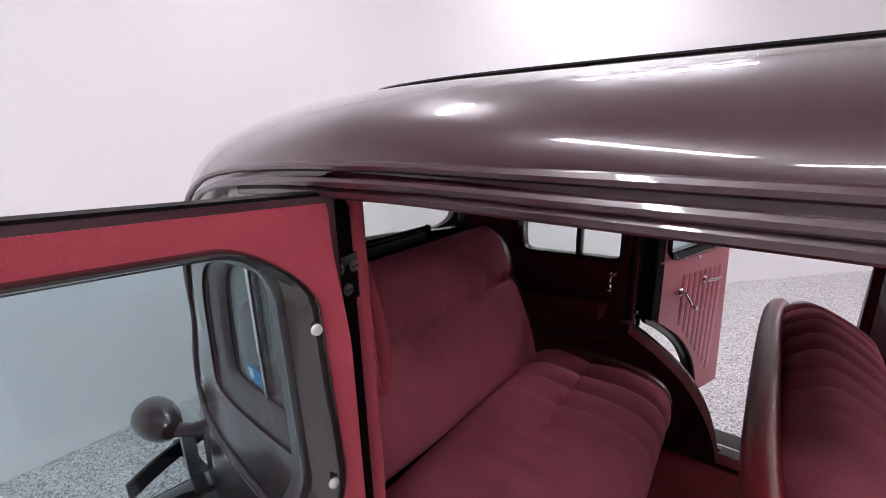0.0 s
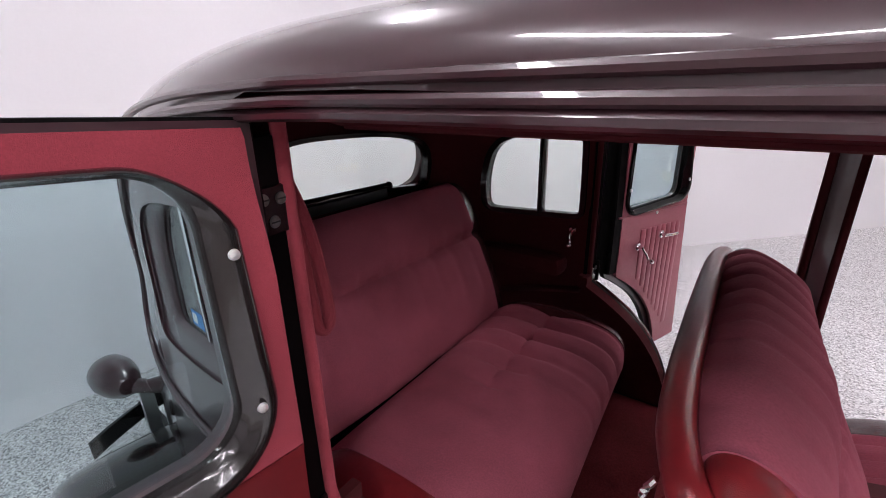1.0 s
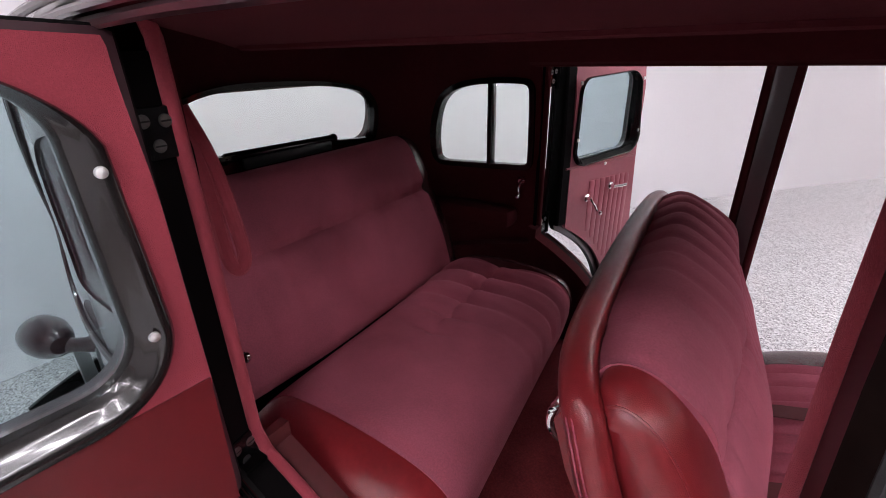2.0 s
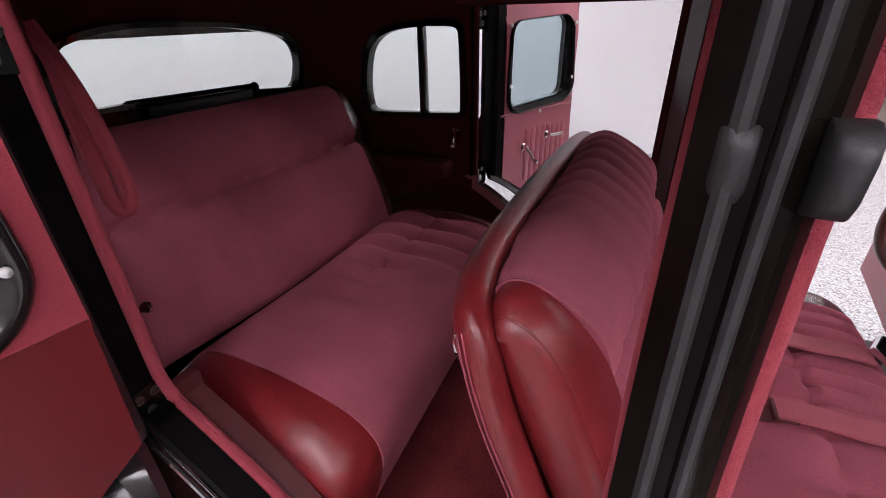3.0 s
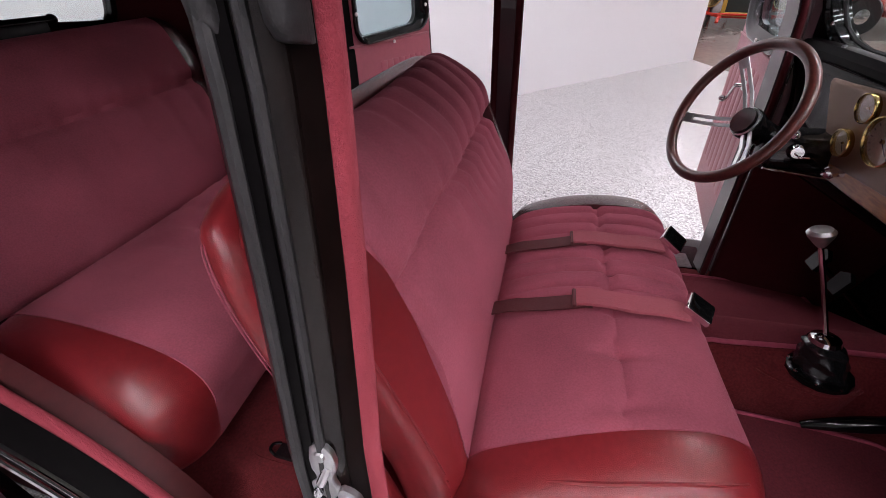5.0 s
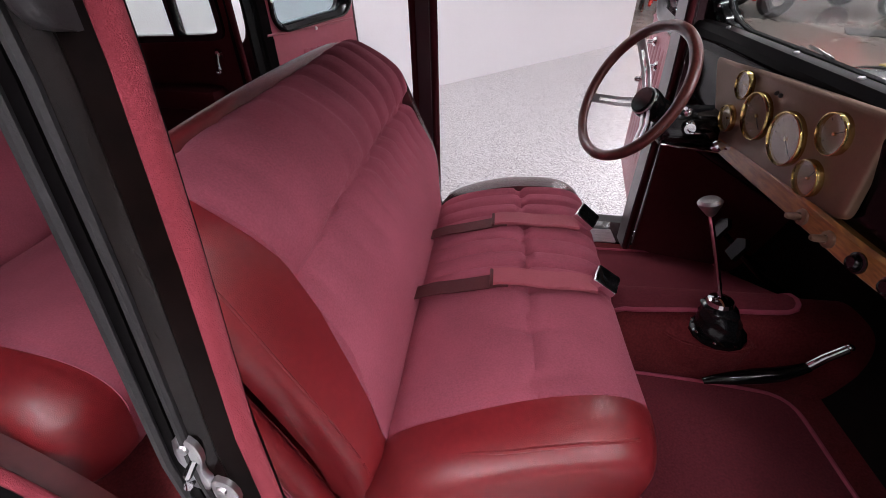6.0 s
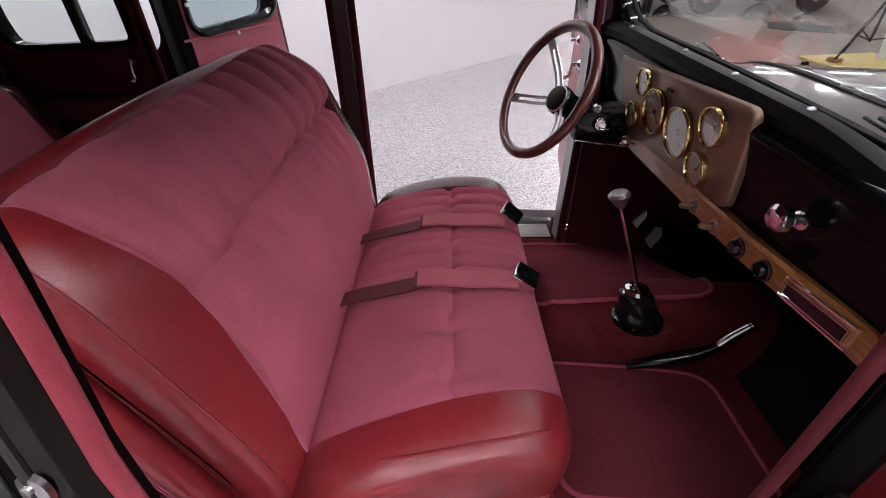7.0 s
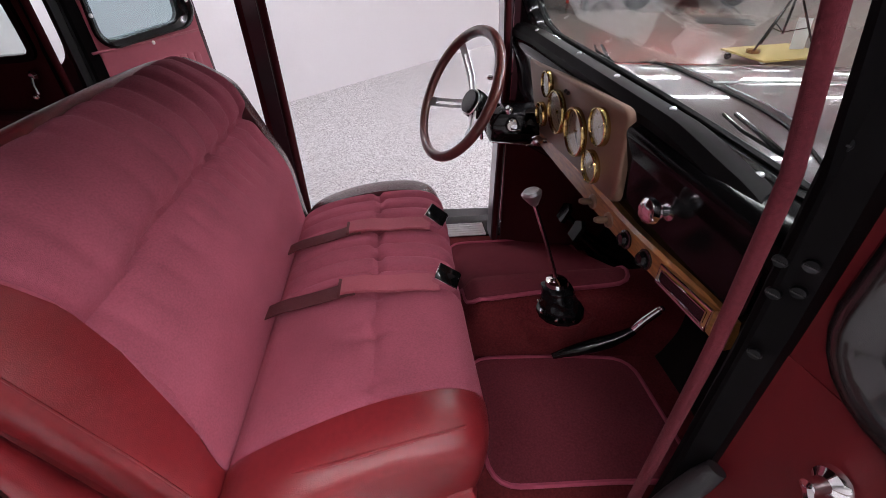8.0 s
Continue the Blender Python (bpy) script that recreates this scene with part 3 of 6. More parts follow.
for s in (-1, 1):
    if s < 0:
        # the near pillar leans outwards as it goes down
        post = lambda p: car((p[0], p[1] - float(np.interp(p[2], (0.40, 1.05, 1.25, 1.40, 1.62), (0.055, 0.030, 0.004, -0.012, -0.022))), p[2]))
        section = [(0.290, 0.606), (0.344, 0.640), (0.350, 0.674), (0.340, 0.690), (0.330, 0.686), (0.316, 0.699), (0.292, 0.708), (0.277, 0.694)]
        laces, trims = ((0.290, 0.616), (0.350, 0.661)), (0.600, 0.612)
    else:
        post = lambda p: car((p[0] + 0.018, p[1] - 0.045 * step(1.05, 1.5, p[2]) * max(0.0, p[1] - 0.62) / 0.08, p[2]))
        section = [(0.286, 0.632), (0.354, 0.632), (0.358, 0.680), (0.350, 0.694), (0.336, 0.686), (0.322, 0.698), (0.290, 0.706), (0.276, 0.692)]
        laces, trims = ((0.284, 0.636), (0.357, 0.636)), (0.622, 0.634)
    heights = (0.40, 0.8, 1.05, 1.15, 1.25, 1.33, 1.40, 1.5, 1.62)
    pillar = part("centre_pillar", loft([[(u, s * w, z) for u, w in section] for z in heights]), PILLAR if s < 0 else PAINT, label="dark channelled door pillar between the doors", place=post)
    for u, w in laces:
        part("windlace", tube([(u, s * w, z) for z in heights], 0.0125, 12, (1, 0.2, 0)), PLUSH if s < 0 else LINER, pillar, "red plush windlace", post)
    part("pillar_trim", loft([[(u, s * w, z) for u, w in ((0.296, trims[0]), (0.342, trims[0] + (0.030 if s < 0 else 0.0)), (0.342, trims[1] + (0.030 if s < 0 else 0.0)), (0.296, trims[1]))] for z in heights]), JAMB if s < 0 else PAINT, pillar, place=post)
    for u, w, r in ((0.320 if s < 0 else 0.340, 0.7015 if s < 0 else 0.692, 0.005), (0.297, 0.7065, 0.006)):
        part("weather_strip", tube([(u, s * w, z) for z in heights], r), RUBBER, pillar, place=post)
    if s < 0:
        part("channel", loft([[(u, s * w, z) for u, w in ((0.302, 0.692), (0.302, 0.7055), (0.312, 0.7035), (0.312, 0.690))] for z in heights]), JAMB, pillar, "black channel", post)
        part("pillar_face", loft([[(u, s * w, z) for u, w in ((0.312, 0.688), (0.313, 0.7005), (0.316, 0.7030), (0.325, 0.6985), (0.334, 0.6925), (0.338, 0.687), (0.338, 0.680))] for z in heights]), POST, pillar, "worn grey brown enamelled face", post)
    for u, v, dz in ((0.298, 0.318, 0.035), (0.346, 0.340, -0.025)):
        if s > 0:
            break
        part("door_bumper", loft([[(u + x, s * (0.686 + 1.0 * y * k), 1.452 + 0.92 * z) for x, y in [(-0.0095, 0.0), (-0.0095, 0.7), (-0.0065, 0.95), (0.0, 1.0), (0.0065, 0.95), (0.0095, 0.7), (0.0095, 0.0)]] for z, k in ((-0.030, 0.006), (-0.026, 0.018), (-0.015, 0.026), (0.010, 0.030), (0.022, 0.026), (0.028, 0.010))]), RUBBER, pillar, "worn grey rubber door bumper", post, sharp=60)
        worn = [(v - 0.014, 0.972), (v + 0.006, 0.966), (v + 0.016, 0.985), (v + 0.010, 1.004), (v + 0.018, 1.026), (v + 0.012, 1.048), (v - 0.008, 1.052), (v - 0.012, 1.022), (v - 0.004, 1.002), (v - 0.016, 0.990)]
        worn = smoothed([(x, z + dz) for x, z in worn], 1, True)
        part("striker", loft([[(x, s * 0.698, z) for x, z in worn], [(x, s * 0.704, z) for x, z in worn], [(v + (x - v) * 0.9, s * 0.7055, 1.01 + dz + (z - 1.01 - dz) * 0.93) for x, z in worn]]), STEEL, pillar, "worn steel latch striker", post)
        part("striker_pin", tube([(v - 0.006, s * 0.704, 0.985 + dz), (v - 0.002, s * 0.714, 0.992 + dz), (v + 0.004, s * 0.714, 1.012 + dz), (v + 0.008, s * 0.704, 1.022 + dz)], 0.0045), CHROME, pillar, place=post)
        part("striker_screw", lathe([(0.0, 0), (0.006, 0.0), (0.005, 0.003), (0, 0.004)], (v + 0.002, s * 0.7055, 1.038 + dz), (0, s, 0), 10), STEEL, pillar, place=post)
    # arch, sill and header of the openings
    rear_line = evened([(-0.452, 1.665), (-0.434, 1.63)] + REAR[2:], 80)
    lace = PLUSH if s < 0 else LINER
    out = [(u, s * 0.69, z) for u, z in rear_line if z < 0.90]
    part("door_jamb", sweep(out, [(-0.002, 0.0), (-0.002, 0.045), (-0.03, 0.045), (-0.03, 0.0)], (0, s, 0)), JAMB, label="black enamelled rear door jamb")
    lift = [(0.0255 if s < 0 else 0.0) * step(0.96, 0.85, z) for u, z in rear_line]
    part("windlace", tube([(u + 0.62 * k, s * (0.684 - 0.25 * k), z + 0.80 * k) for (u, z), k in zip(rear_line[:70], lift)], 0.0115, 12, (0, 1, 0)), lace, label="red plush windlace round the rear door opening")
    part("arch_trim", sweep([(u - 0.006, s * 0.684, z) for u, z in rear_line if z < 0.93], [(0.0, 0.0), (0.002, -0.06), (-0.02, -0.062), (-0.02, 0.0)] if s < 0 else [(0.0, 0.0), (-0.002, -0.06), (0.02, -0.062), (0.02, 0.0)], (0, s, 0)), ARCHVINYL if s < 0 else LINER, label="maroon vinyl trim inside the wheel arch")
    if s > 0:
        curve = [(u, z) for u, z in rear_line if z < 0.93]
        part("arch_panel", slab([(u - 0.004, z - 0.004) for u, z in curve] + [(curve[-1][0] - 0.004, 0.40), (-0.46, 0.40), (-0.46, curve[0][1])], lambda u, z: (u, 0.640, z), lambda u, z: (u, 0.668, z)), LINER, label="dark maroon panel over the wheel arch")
    for out_w in (0.740, 0.750):
        part("chrome_edge", tube([(u - 0.004, s * out_w, z) for u, z in rear_line if z < 0.88 and u < 0.0], 0.004, 6), CHROME, label="thin chrome edge of the door sill")
    front_line = evened(FRONT, 60)
    part("front_jamb", sweep([(u + (0.036 if s > 0 else 0.006), s * (girth(u) - 0.078), z) for u, z in front_line[37:]], [(0.002, 0.0), (0.002, 0.008 if s < 0 else 0.07), (0.03, 0.008 if s < 0 else 0.07), (0.03, 0.0)], (0, s, 0)), JAMB if s < 0 else PAINT)
    # near windlace here is coloured darker in place of shade
    part("windlace", tube([(u + (0.018 if s > 0 else -0.012), s * 0.5575, z) for u, z in front_line[37:]], 0.0085, 12, (0.3, 1, 0)), DIM_PLUSH if s < 0 else LINER, label="wine cloth windlace on the windscreen pillar")
    lip = 1.613 if s < 0 else 1.552
    part("header_rail", loft([[(u, s * (girth(u) - a), z) for a, z in ((0.27, 1.69), (0.225, lip + 0.01), (0.205, lip), (0.18, lip + 0.008), (0.08, 1.645), (0.03, 1.662), (0.06, 1.685))] for u in [-0.45 + 1.5 * i / 20 for i in range(21)]]), LINER, label="maroon cloth door header")
    part("windlace", tube([(u, s * (girth(u) - 0.202), lip + 0.001) for u in [-0.43 + 1.5 * i / 20 for i in range(21)]], 0.006), LINER)
    sill = part("sill", loft([[(u, s * a, z) for a, z in ((0.62, 0.36), (0.62, 0.428), (0.70, 0.432), (0.775, 0.425), (0.78, 0.36))] for u in [-0.06 + 1.25 * i / 10 for i in range(11)]]), BLACK, label="black body sill")
    plate = part("scuff_plate", block(0.40, 1.13, s * 0.655 - 0.045, s * 0.655 + 0.045, 0.430, 0.4365, 0.003), STEEL, sill, "ribbed aluminium scuff plate")
    for k in range(5):
        part("rib", block(0.41, 1.12, s * 0.655 - 0.036 + 0.017 * k, s * 0.655 - 0.030 + 0.017 * k, 0.4365, 0.4395, 0.001), STEEL, sill)
    # outer skin under the quarter window ahead of the wheel, and the running board
    board = part("running_board", block(-0.55, 1.66, min(s * 0.77, s * 1.0), max(s * 0.77, s * 1.0), 0.30, 0.345, 0.015), RUBBER, label="black ribbed rubber running board")
    for k in range(3):
        part("chrome_strip", block(-0.5, 1.3, s * (0.80 + 0.035 * k) - 0.006, s * (0.80 + 0.035 * k) + 0.006, 0.345, 0.351, 0.002), CHROME, board)

# floor pan, carpets and tunnel
pan = part("floor_pan", block(-1.3, 1.62, -0.70, 0.70, 0.385, 0.415, 0.004), JAMB, label="steel floor pan")
part("carpet", block(-0.30, 1.56, -0.62, 0.62, 0.416, 0.434, 0.006), CARPET, label="maroon cut pile carpet")


def tunnel_top(u, w):
    """The carpet's height over the transmission hump."""
    a = (u - 0.88) / 0.72
    t = (w - 0.090) / (0.112 + 0.018 * a)
    if not 0 < a < 1 or abs(t) >= 1:
        return 0.434
    return max(0.434, 0.43 + 0.165 * math.sqrt(1 - abs(t) ** 3.2) * step(0.0, 0.16, a) * (0.9 + 0.30 * a))


def tunnel(a, b):
    u = 0.88 + 0.72 * a
    half = 0.112 + 0.018 * a
    t = (b - 0.5) * 2
    h = 0.165 * math.sqrt(max(0, 1 - abs(t) ** 3.2)) * step(0.0, 0.16, a)
    return (u, 0.090 + half * t, 0.43 + h * (0.9 + 0.30 * a))


part("tunnel_carpet", shell(tunnel, lambda a, b: (tunnel(a, b)[0], 0.072 + (tunnel(a, b)[1] - 0.072) * 0.95, tunnel(a, b)[2] - 0.012), 24, 24), CARPET, label="maroon carpet over the transmission tunnel")
# toe board carpet, its under-dash shade put into the colour
part("toe_board", shell(lambda a, b: (1.49 + 0.14 * a, -0.60 + 1.2 * b, 0.43 + 0.40 * a ** 1.3), lambda a, b: (1.50 + 0.14 * a, -0.60 + 1.2 * b, 0.42 + 0.40 * a ** 1.3), 8, 4), TOE_DARK, label="toe board coloured black for the shade under the dash")
part("firewall", block(1.62, 1.66, -0.50, 0.50, 0.42, 1.10, 0.01), BLACK)


# ---- seats ----
def padded(prof, ws, m=72, squash=None, puff=None, shift=None, bow=None):
    """An upholstered body: a closed profile of (u, z) carried across the car; squash(w) draws it in towards its middle, puff(x, w) raises it."""
    ring = evened(smoothed(prof, 2, True), m, True)
    nrm = []
    for i in range(m):
        a, b = ring[i - 1], ring[(i + 1) % m]
        t = Vector((b[0] - a[0], b[1] - a[1])).normalized()
        n = Vector((t.y, -t.x))
        nrm.append(n)
    area = sum(ring[i][0] * ring[(i + 1) % m][1] - ring[(i + 1) % m][0] * ring[i][1] for i in range(m))
    sign = 1 if area > 0 else -1
    rings = []
    for w in ws:
        k = squash(w) if squash else 0.0
        out = []
        for i, (u, z) in enumerate(ring):
            d = puff(u, z, w) if puff else 0.0
            n = nrm[i] * sign
            x, y = u + n.x * (d - k), z + n.y * (d - k)
            out.append((x + (shift(w) if shift else 0.0), w + (bow(u, z, w) if bow else 0.0), y))
        rings.append(out)
    return loft(rings)


def steps(a, b, n):
    return [a + (b - a) * i / n for i in range(n + 1)]


def rounded_end(w, a, b, depth):
    """How much an end is drawn in as w goes from a to its tip b."""
    t = min(1.0, max(0.0, (w - a) / (b - a)))
    return depth * (1 - math.sqrt(max(0.0, 1 - t * t)))


def groove(x, pitch, width):
    d = abs((x / pitch) % 1.0 - 0.5) * pitch
    return math.exp(-((d / width) ** 2))


# rear seat
BACK = [(-0.735, 0.66), (-0.775, 0.86), (-0.845, 1.02), (-0.905, 1.17), (-0.955, 1.265), (-1.02, 1.285), (-1.09, 1.25), (-1.11, 1.10), (-1.05, 0.70)]


def back_puff(u, z, w):
    if u < -1.0:
        return 0.0
    crease = -0.026 * math.exp(-(((z - 1.075 - 0.002 * math.cos(w * 54)) / 0.018) ** 2))
    return crease - 0.003 * groove(w, 0.115, 0.014) * step(1.06, 1.0, z) * step(0.80, 0.95, z) - 0.009 * groove(w, 0.115, 0.02) * math.exp(-(((z - 1.075) / 0.05) ** 2)) + 0.004 * math.sin(w * 9 + z * 5)


rear_back = part("rear_backrest", padded(BACK, steps(-0.58, 0.47, 90), 96, None, back_puff), CLOTH, label="wine mohair rear seat backrest")
# the far edge takes the sheen-toned darker leather
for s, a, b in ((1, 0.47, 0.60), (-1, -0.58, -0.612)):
    part("leather_edge", padded(BACK, steps(a, b, 14), 96, lambda w: rounded_end(w, a, b, 0.12 if s > 0 else 0.05), back_puff if s > 0 else None), FAR_HIDE if s > 0 else LEATHER, rear_back, "leather edge roll, darkened at the far end")
CUSH = [(-0.83, 0.58), (-0.795, 0.67), (-0.728, 0.735), (-0.655, 0.783), (-0.48, 0.808), (-0.28, 0.80), (-0.185, 0.765), (-0.150, 0.70), (-0.165, 0.60), (-0.20, 0.47), (-0.60, 0.45)]


def cush_puff(u, z, w):
    if z < 0.66:
        return 0.0
    pucker = 0.030 * math.exp(-(((u + 0.47) / 0.08) ** 2))
    return -pucker * groove(w, 0.11, 0.022) * step(-0.35, 0.1, w) - 0.010 * groove(w, 0.11, 0.016) * step(-0.1, 0.3, w) - 0.012 * math.exp(-(((u + 0.47) / 0.012) ** 2)) * step(-0.3, 0.2, w) + 0.004 * math.sin(u * 11 + w * 6)


skew = lambda w: -0.075 * w
rear_cushion = part("rear_cushion", padded(CUSH, steps(-0.485, 0.505, 90), 110, None, cush_puff, skew), CLOTH, label="wine mohair rear seat cushion")
for a, b, hide in ((0.505, 0.605, FAR_HIDE), (-0.485, -0.625, LEATHER)):
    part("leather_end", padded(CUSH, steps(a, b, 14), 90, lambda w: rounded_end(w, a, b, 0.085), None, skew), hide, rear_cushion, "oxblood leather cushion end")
shade = part("rear_blind", tube([(-1.13, -0.235, 1.305), (-1.13, 0.215, 1.297)], 0.016, 12), BLACK, label="rolled black window blind under the rear window")
for w in (-0.24, 0.22):
    part("blind_bracket", ball((-1.128, w, 1.300), 0.017, 8), BLACK, shade)
part("blind_fabric", block(-1.115, -1.105, -0.19, 0.19, 1.262, 1.296, 0.003), RUBBER, shade)

# assist strap by the rear quarter
strap_path = smoothed([(-0.520, -0.645, 1.53), (-0.503, -0.626, 1.44), (-0.500, -0.622, 1.30), (-0.500, -0.620, 1.250), (-0.496, -0.606, 1.232), (-0.492, -0.592, 1.252), (-0.494, -0.594, 1.31), (-0.498, -0.609, 1.44), (-0.512, -0.634, 1.53)], 3)
part("assist_strap", tube(strap_path, 0.0130, 10), PLUSH, label="red plush assist strap hanging in a loop")
part("strap_pin", lathe([(0.0, 0), (0.011, 0.003), (0.011, 0.010), (0.006, 0.016), (0, 0.017)], (-0.537, -0.668, 1.022), (0.1, 1, 0.1)), CHROME, label="small chrome stud")

# front bench
FBACK = [(0.425, 0.66), (0.375, 0.80), (0.325, 0.91), (0.285, 1.005), (0.245, 1.10), (0.195, 1.175), (0.135, 1.205), (0.085, 1.185), (0.075, 1.12), (0.11, 1.01), (0.17, 0.87), (0.24, 0.70), (0.30, 0.52), (0.42, 0.50)]


def fback_full(u, z, w):
    """The stuffing swells away from the near end and thins over the far shoulder; the near end is slimmer behind."""
    front = step(-0.03, 0.03, u - float(np.interp(z, (0.52, 0.70, 0.87, 1.0, 1.1, 1.2), (0.38, 0.33, 0.26, 0.20, 0.165, 0.130))))
    crown = 1 - (0.55 + 0.45 * step(0.25, 0.56, w)) * step(1.08, 1.2, z)
    return 0.048 * front * step(-0.40, 0.0, w) * step(0.66, 0.88, z) * crown - 0.030 * (1 - step(-0.12, 0.05, u - float(np.interp(z, (0.52, 0.87, 1.2), (0.38, 0.26, 0.130))))) * step(-0.2, -0.42, w) * step(0.5, 0.7, z)


def fback_puff(u, z, w):
    front = step(0.10, 0.16, u + 0.35 * (z - 1.0)) if z < 1.15 else 1.0
    line = 1.028 - 0.03 * step(-0.1, -0.35, w)
    crease = -0.028 * math.exp(-(((z - line) / 0.015) ** 2)) * (0.55 + 0.45 * step(-0.40, -0.15, w))
    fan = w - 0.06 * (z - line) * step(0.0, 0.3, w)
    above, below = step(line - 0.01, line + 0.01, z), step(line - 0.16, line - 0.02, z) * (1 - step(line - 0.01, line + 0.01, z))
    flute = 0.014 * above * groove(fan, 0.088, 0.015) + 0.015 * below * groove(fan + 0.2 * (z - line), 0.066, 0.012)
    far = 0.30 + 0.70 * step(-0.22, 0.22, w)
    swell = 0.012 * math.exp(-(((z - 1.115) / 0.07) ** 2)) + 0.008 * math.exp(-(((z - 0.86) / 0.11) ** 2))
    return (crease - flute * far + swell) * front + fback_full(u, z, w) + 0.003 * math.sin(w * 8 + z * 9)


def fback_bow(u, z, w):
    """The near end's seam runs in an arc."""
    k = step(-0.15, -0.405, w) if w > -0.405 else 1.0 - step(-0.405, -0.54, w)
    return -k * (0.055 * step(1.02, 1.20, z) + 0.06 * step(0.88, 0.68, z))


front_back = part("front_backrest", padded(FBACK, steps(-0.405, 0.43, 150), 130, None, fback_puff, None, fback_bow), CLOTH, label="wine mohair front bench backrest with pleats")
# far end in the darker leather that imitates grazing sheen
for a, b, d, hide in ((-0.405, -0.54, 0.040, LEATHER), (0.43, 0.565, 0.075, FAR_HIDE)):
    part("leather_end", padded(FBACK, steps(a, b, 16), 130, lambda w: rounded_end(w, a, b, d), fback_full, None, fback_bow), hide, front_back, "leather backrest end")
roll = smoothed([(0.335, -0.555, 0.45), (0.274, -0.558, 0.66), (0.200, -0.558, 0.87), (0.132, -0.555, 1.04), (0.102, -0.542, 1.145), (0.080, -0.50, 1.160), (0.054, -0.38, 1.166), (0.050, 0.0, 1.174), (0.054, 0.40, 1.166), (0.074, 0.51, 1.160), (0.085, 0.548, 1.12), (0.115, 0.552, 1.02), (0.18, 0.552, 0.86), (0.26, 0.55, 0.64), (0.315, 0.55, 0.45)], 3)
contour = padded(FBACK, [-0.522, -0.523], 90, lambda w: 0.0207, fback_full, None, fback_bow)[0][:90]
part("seam", tube([(u, w - 0.0005, z) for u, w, z in contour if z > 0.62 and u + 0.41 * (z - 0.66) > 0.26], 0.0022, 6), LEATHER, front_back)
part("leather_roll", tube(roll, 0.028, 14), LEATHER, front_back, "oxblood leather edge roll with a stitched seam")
for d in (-0.003, 0.003):
    part("stitching", tube([(u - 0.010 + d, w - 0.0285, z + d) for u, w, z in roll[10:40]], 0.0014, 5), CLOTH, front_back)
shell_line = [(0.082, 1.125), (0.066, 1.09), (0.09, 1.0), (0.15, 0.86), (0.22, 0.69), (0.285, 0.5)]
part("back_panel", loft([[(u - 0.012, w, z) for u, z in shell_line] + [(u + 0.02, w, z) for u, z in reversed(shell_line)] for w in steps(-0.505, 0.53, 6)]), LEATHER, front_back, "leather panel on the back of the bench")
FCUSH = [(0.36, 0.58), (0.405, 0.655), (0.455, 0.715), (0.62, 0.768), (0.78, 0.775), (0.875, 0.755), (0.918, 0.705), (0.915, 0.62), (0.885, 0.50), (0.55, 0.48)]


def fcush_puff(u, z, w):
    if z < 0.66:
        return 0.0
    mid = math.exp(-(((u - 0.69) / 0.055) ** 2))
    far = step(-0.13, 0.0, w)
    flute = (0.013 + 0.013 * mid) * groove(w + 0.03, 0.064, 0.010) * far * step(0.40, 0.5, u)
    tuft = 0.017 * mid * groove(w + 0.03, 0.128, 0.016) * (1 - far) * step(-0.40, -0.3, w)
    return -flute - tuft - (0.011 + 0.006 * far) * math.exp(-(((u - 0.69 - 0.006 * math.sin(w * 40)) / 0.012) ** 2)) + 0.004 * math.sin(u * 13 + w * 5)


def fcush_bow(u, z, w):
    """The near end narrows towards the front."""
    return step(-0.15, -0.395, w) * (0.03 - 0.10 * step(0.95, 0.35, u))


front_cushion = part("front_cushion", padded(FCUSH, steps(-0.395, 0.415, 140), 120, None, fcush_puff, None, fcush_bow), CLOTH, label="wine mohair front bench cushion with tufts")
for a, b, d, hide in ((-0.395, -0.515, 0.05, LEATHER), (0.415, 0.535, 0.035, FAR_HIDE)):
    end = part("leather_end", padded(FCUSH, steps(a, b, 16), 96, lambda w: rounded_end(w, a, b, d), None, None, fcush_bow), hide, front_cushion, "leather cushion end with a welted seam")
s_line = smoothed([(0.46, -0.510, 0.690), (0.55, -0.508, 0.735), (0.636, -0.503, 0.752), (0.681, -0.494, 0.758), (0.768, -0.474, 0.758), (0.860, -0.445, 0.746)], 3)
part("welt", tube(s_line, 0.004, 6), LEATHER, front_cushion)
part("welt", tube([(u, w - 0.004, z - 0.013) for u, w, z in s_line], 0.0025, 6), LEATHER, front_cushion)
part("seat_base", block(0.34, 0.88, -0.50, 0.50, 0.434, 0.60, 0.02), LEATHER, front_cushion, "leather covered seat base")
part("seat_track", block(0.40, 0.80, -0.555, -0.515, 0.44, 0.47, 0.006), BLACK, front_cushion)
part("robe_rail_bracket", tube(smoothed([(0.062, -0.448, 0.995), (0.038, -0.452, 1.01), (0.034, -0.452, 1.05), (0.05, -0.448, 1.085)], 2), 0.006), CHROME, front_back, "chrome bracket on the back of the bench")
grip = part("seat_release", block(0.54, 0.57, -0.56, -0.535, 0.585, 0.60, 0.004), CHROME, front_cushion, "small chrome seat release")


